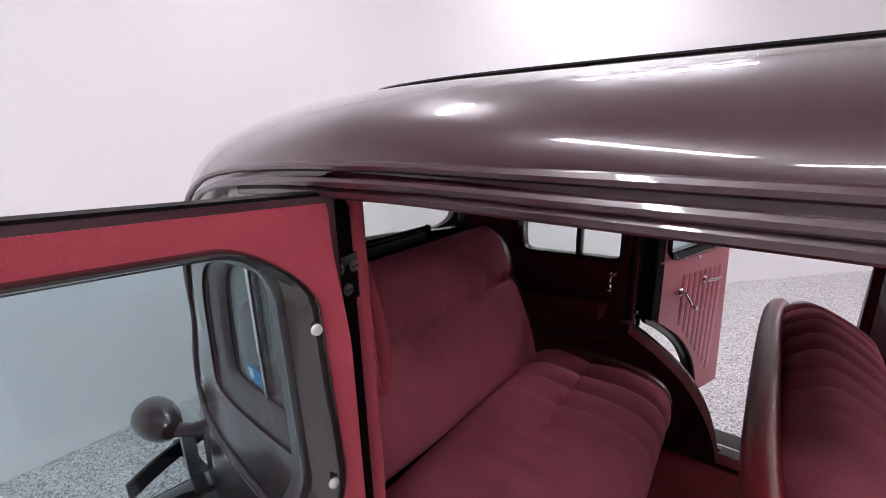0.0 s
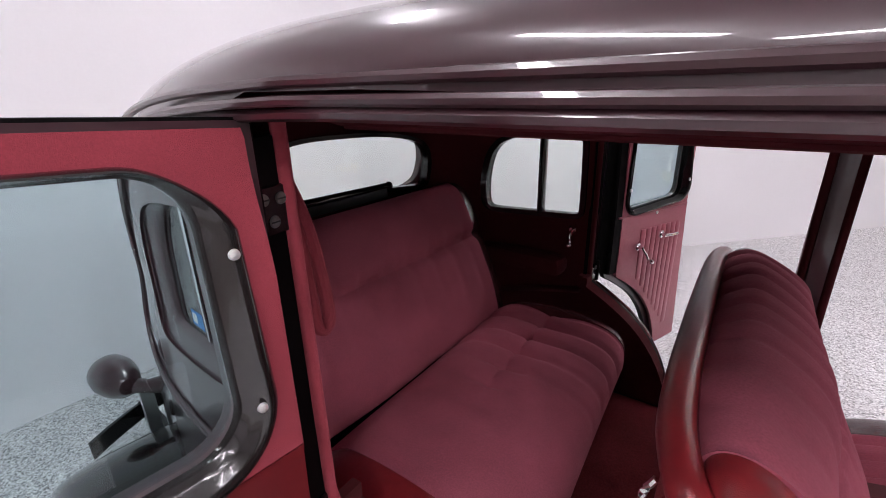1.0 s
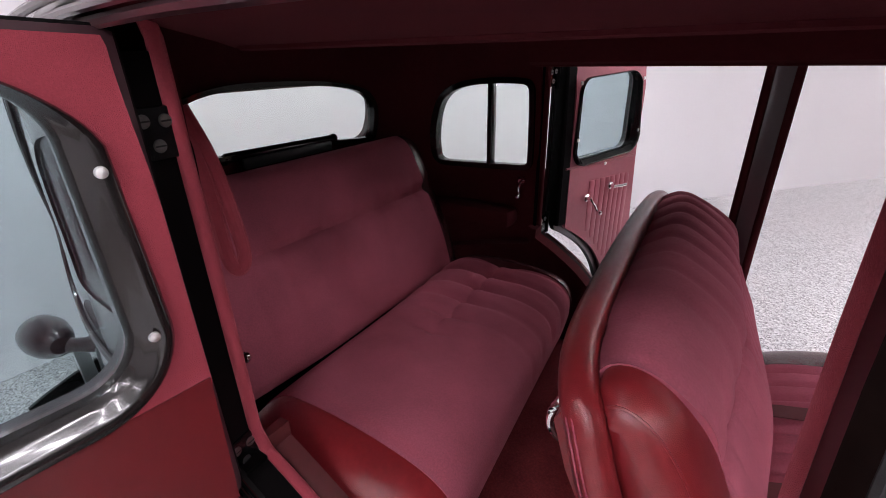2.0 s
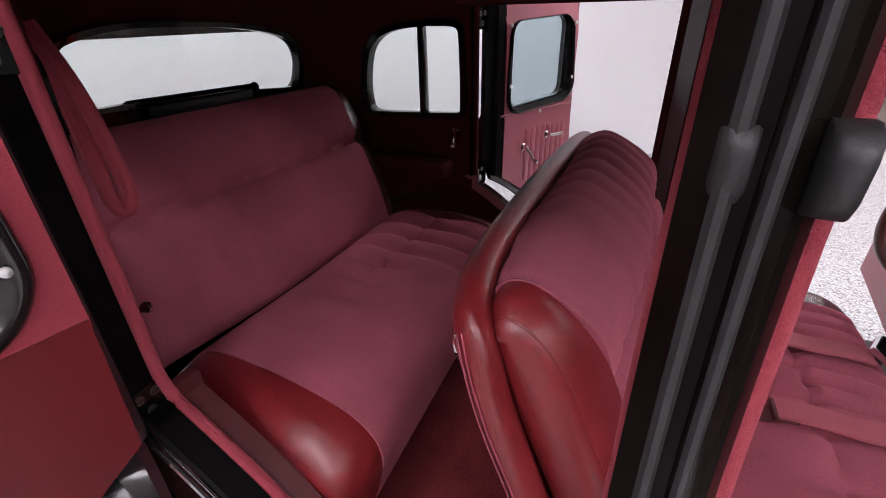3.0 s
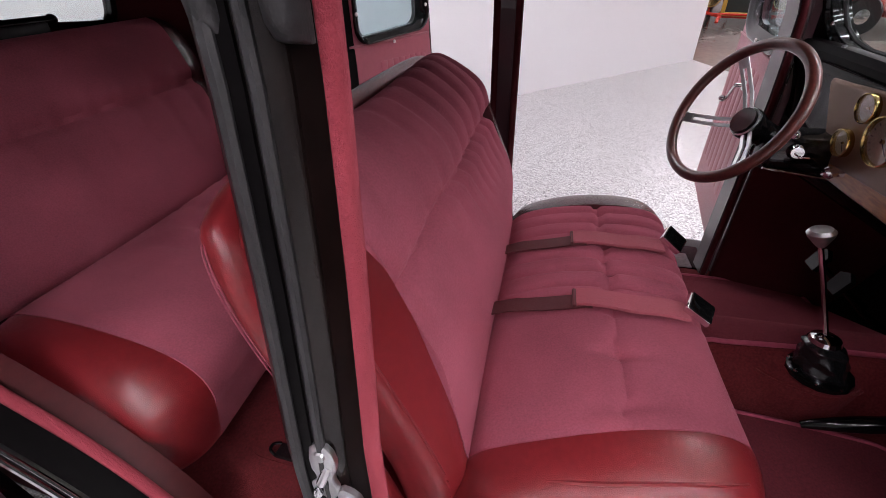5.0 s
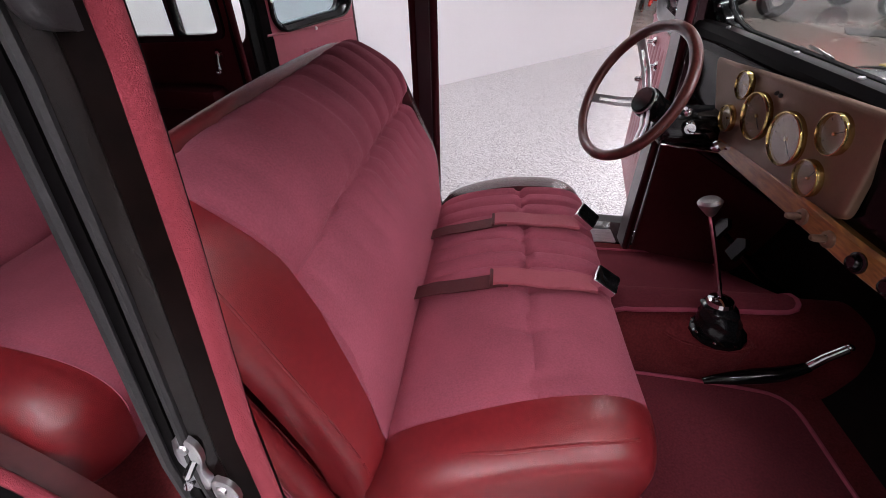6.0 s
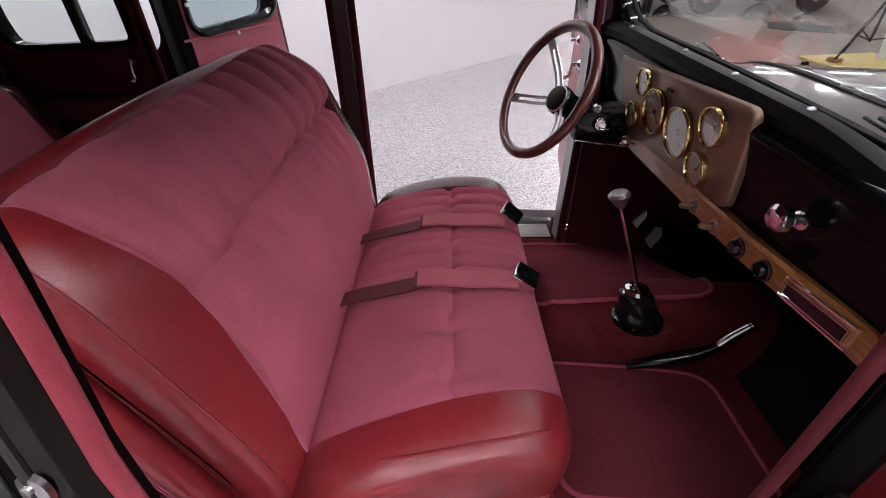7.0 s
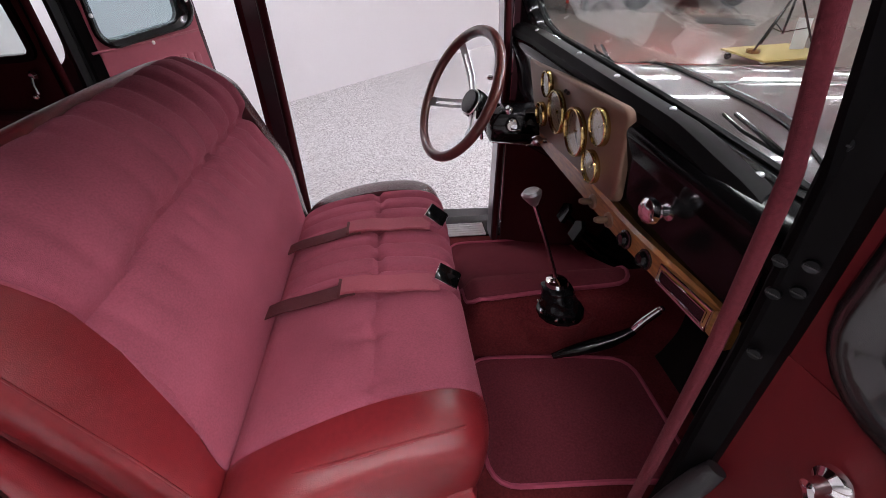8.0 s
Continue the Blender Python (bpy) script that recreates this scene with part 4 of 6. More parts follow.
# seat belts lie over the bench
def belt(w, buckle_u, buckle_z, tilt):
    top = lambda u: float(np.interp(u, (0.40, 0.46, 0.62, 0.78, 0.875, 0.91), (0.70, 0.731, 0.774, 0.781, 0.766, 0.74)))
    flat = [(-0.024, -0.0016), (0.024, -0.0016), (0.024, 0.0016), (-0.024, 0.0016)]
    b = part("seat_belt", sweep([(u, w + 0.01 * math.sin(u * 9), top(u) + 0.002) for u in steps(0.40, 0.64, 14)], flat), WEB_DARK, label="dark red lap belt with a chrome buckle")
    part("adjuster_loop", sweep([(u, w + 0.006 * math.sin(u * 14), top(u) + 0.007 + 0.002 * math.sin(u * 40)) for u in steps(0.60, buckle_u - 0.025, 18)], [(-0.028, -0.004), (0.028, -0.004), (0.03, 0.0), (0.028, 0.004), (-0.028, 0.004)]), WEB, b, "doubled wine webbing")
    part("stitched_end", block(0.598, 0.606, w - 0.030, w + 0.030, top(0.6) + 0.002, top(0.6) + 0.013, 0.002), WEB_DARK, b)
    at = car((buckle_u, w, buckle_z))
    m = Matrix.Translation(at) @ pose(0, 0, 0, tilt[0], tilt[1], tilt[2])
    put = lambda p: m @ Vector(p)
    box = part("buckle", block(-0.031, 0.031, -0.026, 0.026, -0.012, 0.006, 0.003), CHROME, b, "chrome lift latch buckle", put)
    part("latch_cover", block(-0.029, 0.026, -0.0245, 0.0245, 0.006, 0.0085, 0.001), BLACK, b, "black buckle cover", put)


belt(-0.075, 0.872, 0.790, (10, 28, -10))
belt(0.190, 0.872, 0.800, (14, 34, -14))


# ---- doors ----
ARCH = smoothed([(0.0, 0.88), (0.09, 0.83), (0.21, 0.745), (0.30, 0.635), (0.35, 0.53), (0.375, 0.425)], 2)


def car_door(kind, hinge, way, inward, length, label, rows):
    """A door hung at hinge and opened along way; inward points from its trim side."""
    h, d, n = Vector(hinge), Vector((*way, 0)).normalized(), Vector((*inward, 0)).normalized()
    near = rows == "near"
    rise = 0.05 if near and kind == "rear" else 0.0
    inset = 0.045 if kind == "rear" and not near else 0.010

    def at(s, k, z):
        k -= 0.024 * step(1.42, 1.60, z) if k > -0.02 else 0.0
        return tuple(h + d * s + n * k + Vector((0, 0, z + rise * s * step(1.2, 1.6, z))))

    if kind == "rear":
        outline = [(0.0, 1.635), (length, 1.635), (length + (0.0 if near else 0.06), 0.425)] + ARCH[::-1]
        win = rrect(0.086, length - 0.098, 1.196, 1.578, 0.072, 12) if near else [(s, z + 0.06 * (s - 0.26)) for s, z in rrect(0.082, length - 0.078, 1.182, 1.500, 0.045, 6)]
        low = [(inset + 0.002, 1.15), (length - 0.012, 1.15), (length + (0.0 if near else 0.05), 0.45)] + [(max(inset + 0.002, s + 0.02), z + 0.015) for s, z in ARCH[::-1]]
    else:
        outline = [(0.035, 1.60), (length, 1.63), (length, 0.425), (0.02, 0.425), (0.0, 0.9), (0.01, 1.15)]
        floor_z = 1.142 if near else 1.188
        win = smoothed([(0.105 if near else 0.12, floor_z), (0.35, floor_z - 0.004), (length - 0.095, floor_z - 0.004), (length - 0.09, 1.36), (length - 0.10, 1.535), (0.45, 1.535), (0.165, 1.52), (0.135, 1.35)], 2, True)
        if near:
            win = rrect(0.080, length - 0.095, 1.128, 1.535, 0.045, 6)
        low = [(0.008 if near else 0.022, floor_z - 0.06), (length - 0.012, floor_z - 0.06), (length - 0.012, 0.45), (0.035, 0.45), (0.008, 0.9)]
    top = max(z for _, z in win)

    def edged(dist):
        """The window's outline grown by dist, thin along its top and wide towards the far rear door's free edge."""
        out = []
        for (s, z), (a, b) in zip(win, grown(win, 1.0)):
            k = dist * (1 - 0.74 * step(top - 0.10, top - 0.005, z)) if kind == "rear" else dist
            if kind == "rear" and near:
                k *= 0.84
            elif kind == "rear":
                k *= 0.5 + 0.8 * max(0.0, a - s) ** 2
            out.append((s + (a - s) * k, z + (b - z) * k))
        return out

    dr = part("door", holed(outline, win, lambda s, z: at(s, -0.05, z), lambda s, z: at(s, -0.021, z), 240, 4), PAINT, label=label)
    if kind == "rear" and not near:
        part("shut_face", loft([[at(s, k, z) for s, k in ((-0.002, -0.10), (-0.002, -0.004), (0.006, 0.003), (inset + 0.004, 0.003), (inset + 0.004, -0.06), (0.03, -0.10))] for z in (0.90, 1.2, 1.5, 1.63)]), JAMB, dr, "wide black hinge face")
        part("check_strap", tube([at(-0.05, -0.085, 1.50), at(0.0, -0.09, 1.50)], 0.010, 8), JAMB, dr)
    part("door_edge", sweep([at(s, -0.036, z) for s, z in evened(outline, 120, True)], [(-0.003, -0.014), (0.004, -0.014), (0.004, 0.012), (-0.003, 0.012)], tuple(n), closed=True), JAMB, dr, "black door shut face")
    upper = [(inset if kind == "rear" or near else 0.05, 1.626 if kind == "rear" else 1.59), (length - 0.010, 1.626), (length - 0.010, low[0][1] - 0.02), (inset if kind == "rear" or near else 0.03, low[0][1] - 0.02)]
    part("window_trim", holed(upper, edged(0.050), lambda s, z: at(s, 0.004, z), lambda s, z: at(s, -0.016, z), 240, 6), DOORHIDE if near and kind == "front" else PLUSH if near else LEATHERETTE, dr, "red leather window surround" if near and kind == "front" else "red plush window surround" if near else "wine red window surround")
    part("trim_panel", slab(low, lambda s, z: at(s, 0.006, z), lambda s, z: at(s, -0.012, z)), DOORHIDE if near else LEATHERETTE, dr, "red leather door trim" if near else "wine leatherette door trim")
    a0, a1 = (0.20, 0.455) if kind == "rear" else (0.34 * length, 0.93 * length)
    count = 8 if kind == "rear" else 7
    for i in range(0 if near else count):
        s = a0 + (a1 - a0) * i / (count - 1)
        zb = 0.60 if kind == "front" else max(0.50, 0.90 - 1.15 * max(0.0, s - 0.14))
        wide = 0.52 * (a1 - a0) / (count - 1)
        part("pleat", loft([[at(s + wide * math.cos(t), 0.003 + 0.0065 * k * math.sin(t), z) for t in (0, 0.3, 0.6, 1.05, 1.57, 2.1, 2.54, 2.84, 3.14)] for z, k in ((zb, 0.3), (zb + 0.015, 1.0), (1.055, 1.0), (1.072, 0.3))], closed=False), LEATHERETTE, dr)
    if not near:
        part("panel_welt", tube([at(s, 0.007, low[0][1] - 0.002) for s in steps(0.02, length - 0.015, 12)], 0.0045, 6), LEATHER if near else LEATHERETTE, dr)
    edge = [(0.058, 0.0), (0.055, 0.010), (0.047, 0.018), (0.036, 0.020), (0.025, 0.014), (0.012, 0.006), (0.0, 0.002), (-0.004, -0.018), (0.05, -0.010)]
    rings = [[at(s, k, z) for s, z in edged(dist)] for dist, k in edge]
    part("window_frame", loft(rings + [rings[0]], caps=False), GARNISH if near else BLACK, dr, "dark steel window frame", sharp=60)
    part("glass", pane(win, lambda s, z: at(s, -0.030, z), lambda s, z: at(s, -0.034, z)), DOORGLASS, dr, smooth=False).visible_shadow = False
    for s, z in ((min(p[0] for p in win) - 0.022, 1.480), (min(p[0] for p in win) - 0.018, 1.262), (max(p[0] for p in win) + 0.036, 1.480), (max(p[0] for p in win) + 0.036, 1.262), (length * 0.5, min(p[1] for p in win) - 0.032)):
        part("screw", lathe([(0.0, 0), (0.0075, 0.0), (0.0065, 0.004), (0.0, 0.006)], at(s, 0.0185, z), tuple(n), 12), NICKEL, dr)
    # crank and handle
    for s, z, kindly in (((0.48 if near else 0.165) if kind == "rear" else (0.112 if near else 0.36), 1.0, "window_crank"), ((0.60 if near else 0.325) if kind == "rear" else 0.52, 1.06 if near or kind == "front" else 1.03, "door_handle")):
        base = part(kindly, lathe([(0.0, 0), (0.019, 0.003), (0.017, 0.010), (0.009, 0.016), (0.008, 0.034), (0, 0.036)], at(s, 0.006, z), tuple(n), 26), CHROME, dr, "chrome " + kindly.replace("_", " "))
        if kindly == "window_crank":
            part("crank_arm", tube([at(s, 0.038, z), at(s + 0.03, 0.042, z - 0.035), at(s + 0.048, 0.045, z - 0.065)], 0.0065), CHROME, dr)
            part("crank_knob", lathe([(0.0, 0), (0.010, 0.004), (0.012, 0.016), (0.008, 0.026), (0, 0.028)], at(s + 0.048, 0.045, z - 0.065), tuple(n), 12), CHROME, dr)
        else:
            part("handle_lever", tube([at(s, 0.036, z), at(s + 0.05, 0.040, z - 0.004), at(s + 0.095, 0.036, z - 0.006)], 0.007), CHROME, dr)
    return dr


car_door("rear", (-0.378, -0.748, 0), (-0.06, -1.0), (1.0, -0.06), 0.72, "open rear door with red plush and leather trim", "near")
car_door("rear", (-0.372, 0.755, 0), (0.43, 0.903), (0.903, -0.43), 0.515, "open rear door with wine leatherette trim", "far")
car_door("front", (1.205, 0.66, 0), (0.19, 0.98), (-0.98, 0.19), 0.76, "open front door with wine leatherette trim", "far")
car_door("front", (1.190, -0.572, 0), (0.12, -0.99), (-0.99, -0.12), 0.76, "open front door with red leather trim", "near")
# rear pillar shut faces with their hinges
for s in (-1, 1):
    on_c = lambda k, n, z: (-0.436 + 0.15 * k + n, s * (0.676 + k - 0.15 * n), z)
    quad = lambda k0, k1, n0, n1, z: [on_c(k0, n0, z), on_c(k1, n0, z), on_c(k1, n1, z), on_c(k0, n1, z)]
    part("pillar_face", loft([quad(0.0, 0.075 if s < 0 else 0.022, -0.02, 0.0, z) for z in (0.86, 1.2, 1.61)]), JAMB, label="black rear pillar shut face")
    for z in (1.507, 0.915):
        hg = part("hinge", loft([quad(0.012, 0.066, 0.0, d, z + e) for e, d in ((-0.036, 0.003), (-0.034, 0.006), (0.034, 0.006), (0.036, 0.003))]), BLACK, label="dark steel door hinge with slotted screws")
        part("hinge_barrel", tube([on_c(0.074, 0.004, z - 0.045), on_c(0.074, 0.004, z + 0.045)], 0.010, 10), JAMB, hg)
        part("hinge_edge", loft([quad(0.009, 0.013, 0.0, 0.009, z + e) for e in (-0.037, 0.037)]), STEEL, hg)
        for k, dz in ((0.026, 0.016), (0.042, -0.016), (0.056, 0.018)):
            part("screw", lathe([(0.0, 0.006), (0.0095, 0.006), (0.0085, 0.0085), (0.0, 0.009)], on_c(k, 0.0, z + dz), (0.99, -s * 0.15, 0), 14), WORN, hg)
            part("slot", block(-0.0075, 0.0075, -0.0012, 0.0012, 0.0088, 0.0096, 0.0003), INK, hg, "", lambda p, c=Vector(car(on_c(k, 0.0, z + dz))), q=Vector((0.99, -s * 0.15, 0)).to_track_quat("Z", "Y"): c + q @ Vector(p), False)

# ---- windscreen, dash and controls ----
WS_BASE, WS_TOP = (1.245, 1.205), (1.11, 1.585)


def screen(w, z, out=0.0):
    t = (z - WS_BASE[1]) / (WS_TOP[1] - WS_BASE[1])
    return (WS_BASE[0] + (WS_TOP[0] - WS_BASE[0]) * t + out, w, z)


open_ws = smoothed([(-0.535, 1.208), (-0.40, 1.212), (-0.20, 1.222), (0.25, 1.226), (0.535, 1.225), (0.545, 1.40), (0.53, 1.56), (0.2, 1.575), (-0.2, 1.575), (-0.53, 1.56), (-0.545, 1.40)], 2, True)
ws = part("windscreen", holed([(-0.565, 1.185), (0.60, 1.185), (0.60, 1.62), (-0.565, 1.62)], open_ws, lambda w, z: screen(w, z, -0.012), lambda w, z: screen(w, z, 0.03), 96, 4), BLACK, label="windscreen in a black steel frame")
part("glass", pane(open_ws, lambda w, z: screen(w, z, 0.010), lambda w, z: screen(w, z, 0.014)), GLASS, ws, smooth=False).visible_shadow = False
part("frame_bead", tube([screen(w, z, -0.016) for w, z in grown(open_ws, 0.012)], 0.011, 8, closed=True), BLACK, ws)
part("rubber_seal", tube([screen(w, z, 0.016) for w, z in grown(open_ws, -0.002)], 0.006, 6, closed=True), RUBBER, ws)
for u, w, z in ((1.213, -0.226, 1.2365), (1.221, -0.415, 1.217), (1.210, -0.038, 1.2365), (1.210, 0.150, 1.2365), (1.200, 0.43, 1.2365)):
    part("screw", lathe([(0.0, 0), (0.0058, 0.0), (0.0050, 0.0025), (0.0, 0.0035)], (u, w, z - 0.0025), (-0.35, 0, 0.94), 12), STEEL, ws)
for w in (-0.53, 0.53):
    for z in (1.27, 1.42):
        part("screw", lathe([(0.0, 0), (0.008, 0.0), (0.007, 0.004), (0.0, 0.006)], screen(w, z, -0.014), (-1, 0, 0.1), 10), CHROME, ws)
for s in (-1, 1):
    part("windscreen_pillar", loft([[(1.160 + (0.03 if s > 0 else 0.0) - 0.03 * k + a, s * b, z) for a, b in ((0.0, 0.562), (0.05, 0.562), (0.07 if s > 0 else 0.056, 0.566), (0.06 if s > 0 else 0.045, 0.574 if s < 0 else 0.63), (0.026, 0.580 if s < 0 else 0.632), (0.0, 0.562 if s < 0 else 0.60))] for z, k in ((0.42, 0.0), (0.8, 0.0), (1.12, 0.1), (1.35, 0.5), (1.62, 1.0))]), JAMB if s < 0 else PAINT, label="dark windscreen pillar")
    part("hinge_face", loft([[(1.146 + (0.03 if s > 0 else 0.0) + a - 0.036 * step(1.2, 1.6, z), s * b, z) for a, b in ((0.0, 0.560), (0.024 if s < 0 else 0.034, 0.590 if s < 0 else 0.606), (0.050, 0.584), (0.016, 0.552))] for z in (0.43, 0.8, 1.12, 1.35, 1.60)]), JAMB if s < 0 else PAINT, label="dark front pillar shut face with screws")
    for u, w, z in ((1.141, 0.567, 1.321), (1.141, 0.567, 1.199), (1.154, 0.585, 1.206), (1.145, 0.573, 1.162), (1.155, 0.586, 1.174), (1.152, 0.582, 1.080)):
        ahead = 0.032 if s > 0 else 0.002
        screw = part("pillar_screw", lathe([(0.0, 0), (0.0075, 0.0), (0.0065, 0.003), (0.0, 0.0042)], (u + ahead, s * (w - 0.002), z), (-0.80, s * 0.6, 0), 14), DULL, label="slotted dull steel screw")
        part("slot", block(-0.006, 0.006, -0.001, 0.001, 0.0036, 0.0048, 0.0003), INK, screw, "", lambda p, c=Vector(car((u + ahead, s * (w - 0.002), z))), q=Vector((-0.80, s * 0.6, 0)).to_track_quat("Z", "Y"): c + q @ Vector(p), False)
    part("kick_panel", loft([[(u, s * w, z) for u, w in ((1.175, 0.568), (1.30, 0.540), (1.60, 0.49), (1.60, 0.475), (1.30, 0.525), (1.175, 0.553))] for z in (0.42, 1.0)]), LINER, label="dark cowl side trim")

def corners(poly, r):
    """A polygon with its corners rounded."""
    out = []
    for i, p in enumerate(poly):
        p, a, b = Vector(p), Vector(poly[i - 1]), Vector(poly[(i + 1) % len(poly)])
        x, y = p + (a - p).normalized() * r, p + (b - p).normalized() * r
        out += [tuple(x * (1 - t) ** 2 + p * 2 * t * (1 - t) + y * t * t) for t in (0, 0.2, 0.4, 0.6, 0.8, 1)]
    return out


# dash: one rounded section across the car
DASH = [(1.225, 1.214), (1.190, 1.208), (1.166, 1.192), (1.173, 1.165), (1.190, 1.10), (1.194, 1.045), (1.205, 1.02), (1.30, 1.02), (1.32, 1.19)]
dash = part("dashboard", padded(DASH, steps(-0.552, 0.60, 12), 72), DASHPAINT, label="gloss black steel dashboard")
part("cowl_top", loft([[(u, w, z) for u, z in ((1.205, 1.205), (1.25, 1.200), (1.275, 1.194), (1.275, 1.18), (1.215, 1.19))] for w in steps(-0.552, 0.60, 4)]), BLACK, dash)
rise = lambda w: 0.010 * step(0.28, -0.24, w) + 0.024 * step(-0.20, -0.52, w)
part("lower_rail", loft([[(u, w, z + rise(w)) for u, z in ((1.184, 1.024), (1.179, 1.018), (1.180, 0.978), (1.190, 0.970), (1.235, 0.985), (1.230, 1.018))] for w in steps(-0.512, 0.28, 16)]), WOOD, dash, "varnished wooden lower dash rail")
part("under_tray", block(1.22, 1.50, -0.56, 0.56, 0.985, 1.0, 0.004), BLACK, dash)
PANEL = [(0.375, 1.180), (-0.192, 1.221), (-0.190, 1.040), (0.285, 1.004)]
tip = lambda w, z: 1.178 + 0.066 * (1.194 - z)


def lay(w, z, out=0.0):
    """A place on the gauge panel, out of its face towards the seats."""
    return (tip(w, z) - 0.006 - out, w, z)


rim = corners(PANEL, 0.026)
ring = lambda grow, out: [lay(w, z, out) for w, z in grown(rim, grow)]
panel = part("gauge_panel", loft([ring(0.0, -0.009), ring(0.0, 0.000), ring(-0.0015, 0.0035), ring(-0.005, 0.006)]), COPPER, label="satin copper brown gauge panel", sharp=50)
face_n = Vector((-1.0, 0, -0.066)).normalized()


def gauge(w, z, r, ticks, needle):
    c = Vector(lay(w, z, 0.006))
    up = Vector((0, 0, 1)) - face_n * face_n.z
    up.normalize()
    right = face_n.cross(up)
    g = part("gauge", lathe([(r * 0.90, 0.0), (r * 1.0, 0.0), (r * 1.02, 0.008), (r * 0.985, 0.012), (r * 0.945, 0.0125), (r * 0.90, 0.006), (r * 0.90, 0.0)], tuple(c), tuple(face_n), 32), BRASS, label="round gauge with a polished brass bezel and cream dial")
    part("dial", lathe([(0.0, 0.001), (r * 0.905, 0.001), (r * 0.905, 0.003), (0.0, 0.003)], tuple(c), tuple(face_n), 28), DIAL, g)
    for k in range(ticks):
        a = radians(225 - 270 * k / (ticks - 1))
        e = up * math.sin(a) + right * math.cos(a)
        f = up * math.cos(a) - right * math.sin(a)
        p, q = c + face_n * 0.0034 + e * r * 0.68, c + face_n * 0.0034 + e * r * 0.80
        part("tick", loft([[tuple(x + f * r * 0.015 * y + face_n * h) for y in (-1, 1)] + [tuple(x + f * r * 0.015 * y + face_n * (h + 0.0005)) for y in (1, -1)] for x, h in ((p, 0), (q, 0))]), INK, g, smooth=False)
    a = radians(needle)
    e = up * math.sin(a) + right * math.cos(a)
    part("needle", tube([tuple(c + face_n * 0.0055 - e * r * 0.12), tuple(c + face_n * 0.0055 + e * r * 0.62)], r * 0.022, 5), INK, g)
    part("hub", lathe([(0.0, 0.003), (r * 0.09, 0.003), (r * 0.08, 0.007), (0, 0.0075)], tuple(c), tuple(face_n), 10), BRASS, g)
    part("lens", lathe([(0.0, 0.0085), (r * 0.91, 0.0085), (r * 0.91, 0.0092), (0, 0.0092)], tuple(c), tuple(face_n), 28), LENS, g).visible_shadow = False


gauge(0.199, 1.155, 0.031, 7, 200)
gauge(0.232, 1.069, 0.031, 7, 240)
gauge(0.122, 1.112, 0.050, 13, 222)
gauge(0.006, 1.108, 0.052, 13, 225)
gauge(-0.104, 1.161, 0.036, 7, 150)
gauge(-0.088, 1.072, 0.034, 7, 120)
for w in (0.085, 0.070):
    part("pilot_lamp", ball(lay(w, 1.171, 0.008), 0.0045, 6), INK, panel)


def pull(at, r, stem, mat, name, label, axis=(-1, 0, 0.05)):
    k = part(name, lathe([(0.0, 0.0), (0.016, 0.0), (0.015, 0.006), (0.008, 0.008), (0.007, stem), (r * 0.7, stem + 0.004), (r, stem + 0.012), (r * 0.96, stem + 0.022), (r * 0.6, stem + 0.028), (0, stem + 0.029)], at, axis, 18), mat, label=label)
    return k


pull((1.186, -0.335, 1.115), 0.0205, 0.018, CHROME, "glove_box_knob", "round chrome glove box knob")
pull((1.188, 0.20, 1.008), 0.014, 0.02, CHROME, "dash_knob", "small chrome pull knob")
for w in (-0.255, -0.322):
    kb = part("radio_knob", lathe([(0.0, 0.0), (0.0135, 0.0), (0.0135, 0.006), (0.0120, 0.013), (0.0100, 0.015), (0.0085, 0.0135), (0.0, 0.0135)], (1.180, w, 0.996 + rise(w)), (-1, 0, 0.05), 20), BLACK, label="black radio knob with a steel ring")
    part("ring", lathe([(0.0145, 0.002), (0.018, 0.002), (0.018, 0.005), (0.0145, 0.006), (0.0145, 0.002)], (1.180, w, 0.996 + rise(w)), (-1, 0, 0), 18), GARNISH, kb)
for w in (-0.108, -0.183):
    pull((1.181, w, 0.994 + rise(w)), 0.007, 0.003, COPPER, "dash_switch", "small copper brown dash switch")
RADIO = [(-0.371, 1.009), (-0.371, 1.041), (-0.490, 1.056), (-0.490, 1.021)]
inner = [(-0.378, 1.015), (-0.378, 1.035), (-0.482, 1.048), (-0.482, 1.027)]
radio = part("radio", loft([[(u, w, z) for w, z in RADIO] for u in (1.172, 1.188)]), WOOD, label="narrow radio with a thin chrome surround", smooth=False)
part("chrome_edge", tube([(1.1715, w, z) for w, z in RADIO], 0.0024, 6, (1, 0, 0), closed=True), CHROME, radio)
part("radio_face", loft([[(u, w, z) for w, z in inner] for u in (1.1695, 1.174)]), BLACK, radio, smooth=False)
part("face_edge", tube([(1.1695, w, z) for w, z in inner], 0.0014, 6, (1, 0, 0), closed=True), CHROME, radio)
part("glove_box_lid", slab(rrect(-0.52, -0.21, 1.066, 1.165, 0.02, 4), lambda w, z: (tip(w, z) - 0.003, w, z), lambda w, z: (tip(w, z) + 0.02, w, z)), DASHPAINT, dash, "gloss black glove box lid")

# narrow curved grey strip near the dash's right end
part("curved_strip", sweep(smoothed([(1.212, -0.446, 1.145), (1.205, -0.430, 1.128), (1.210, -0.422, 1.085), (1.224, -0.426, 1.039)], 3), [(-0.010, -0.002), (0.010, -0.002), (0.010, 0.002), (-0.010, 0.002)]), GARNISH, label="curved grey strip on the dash")

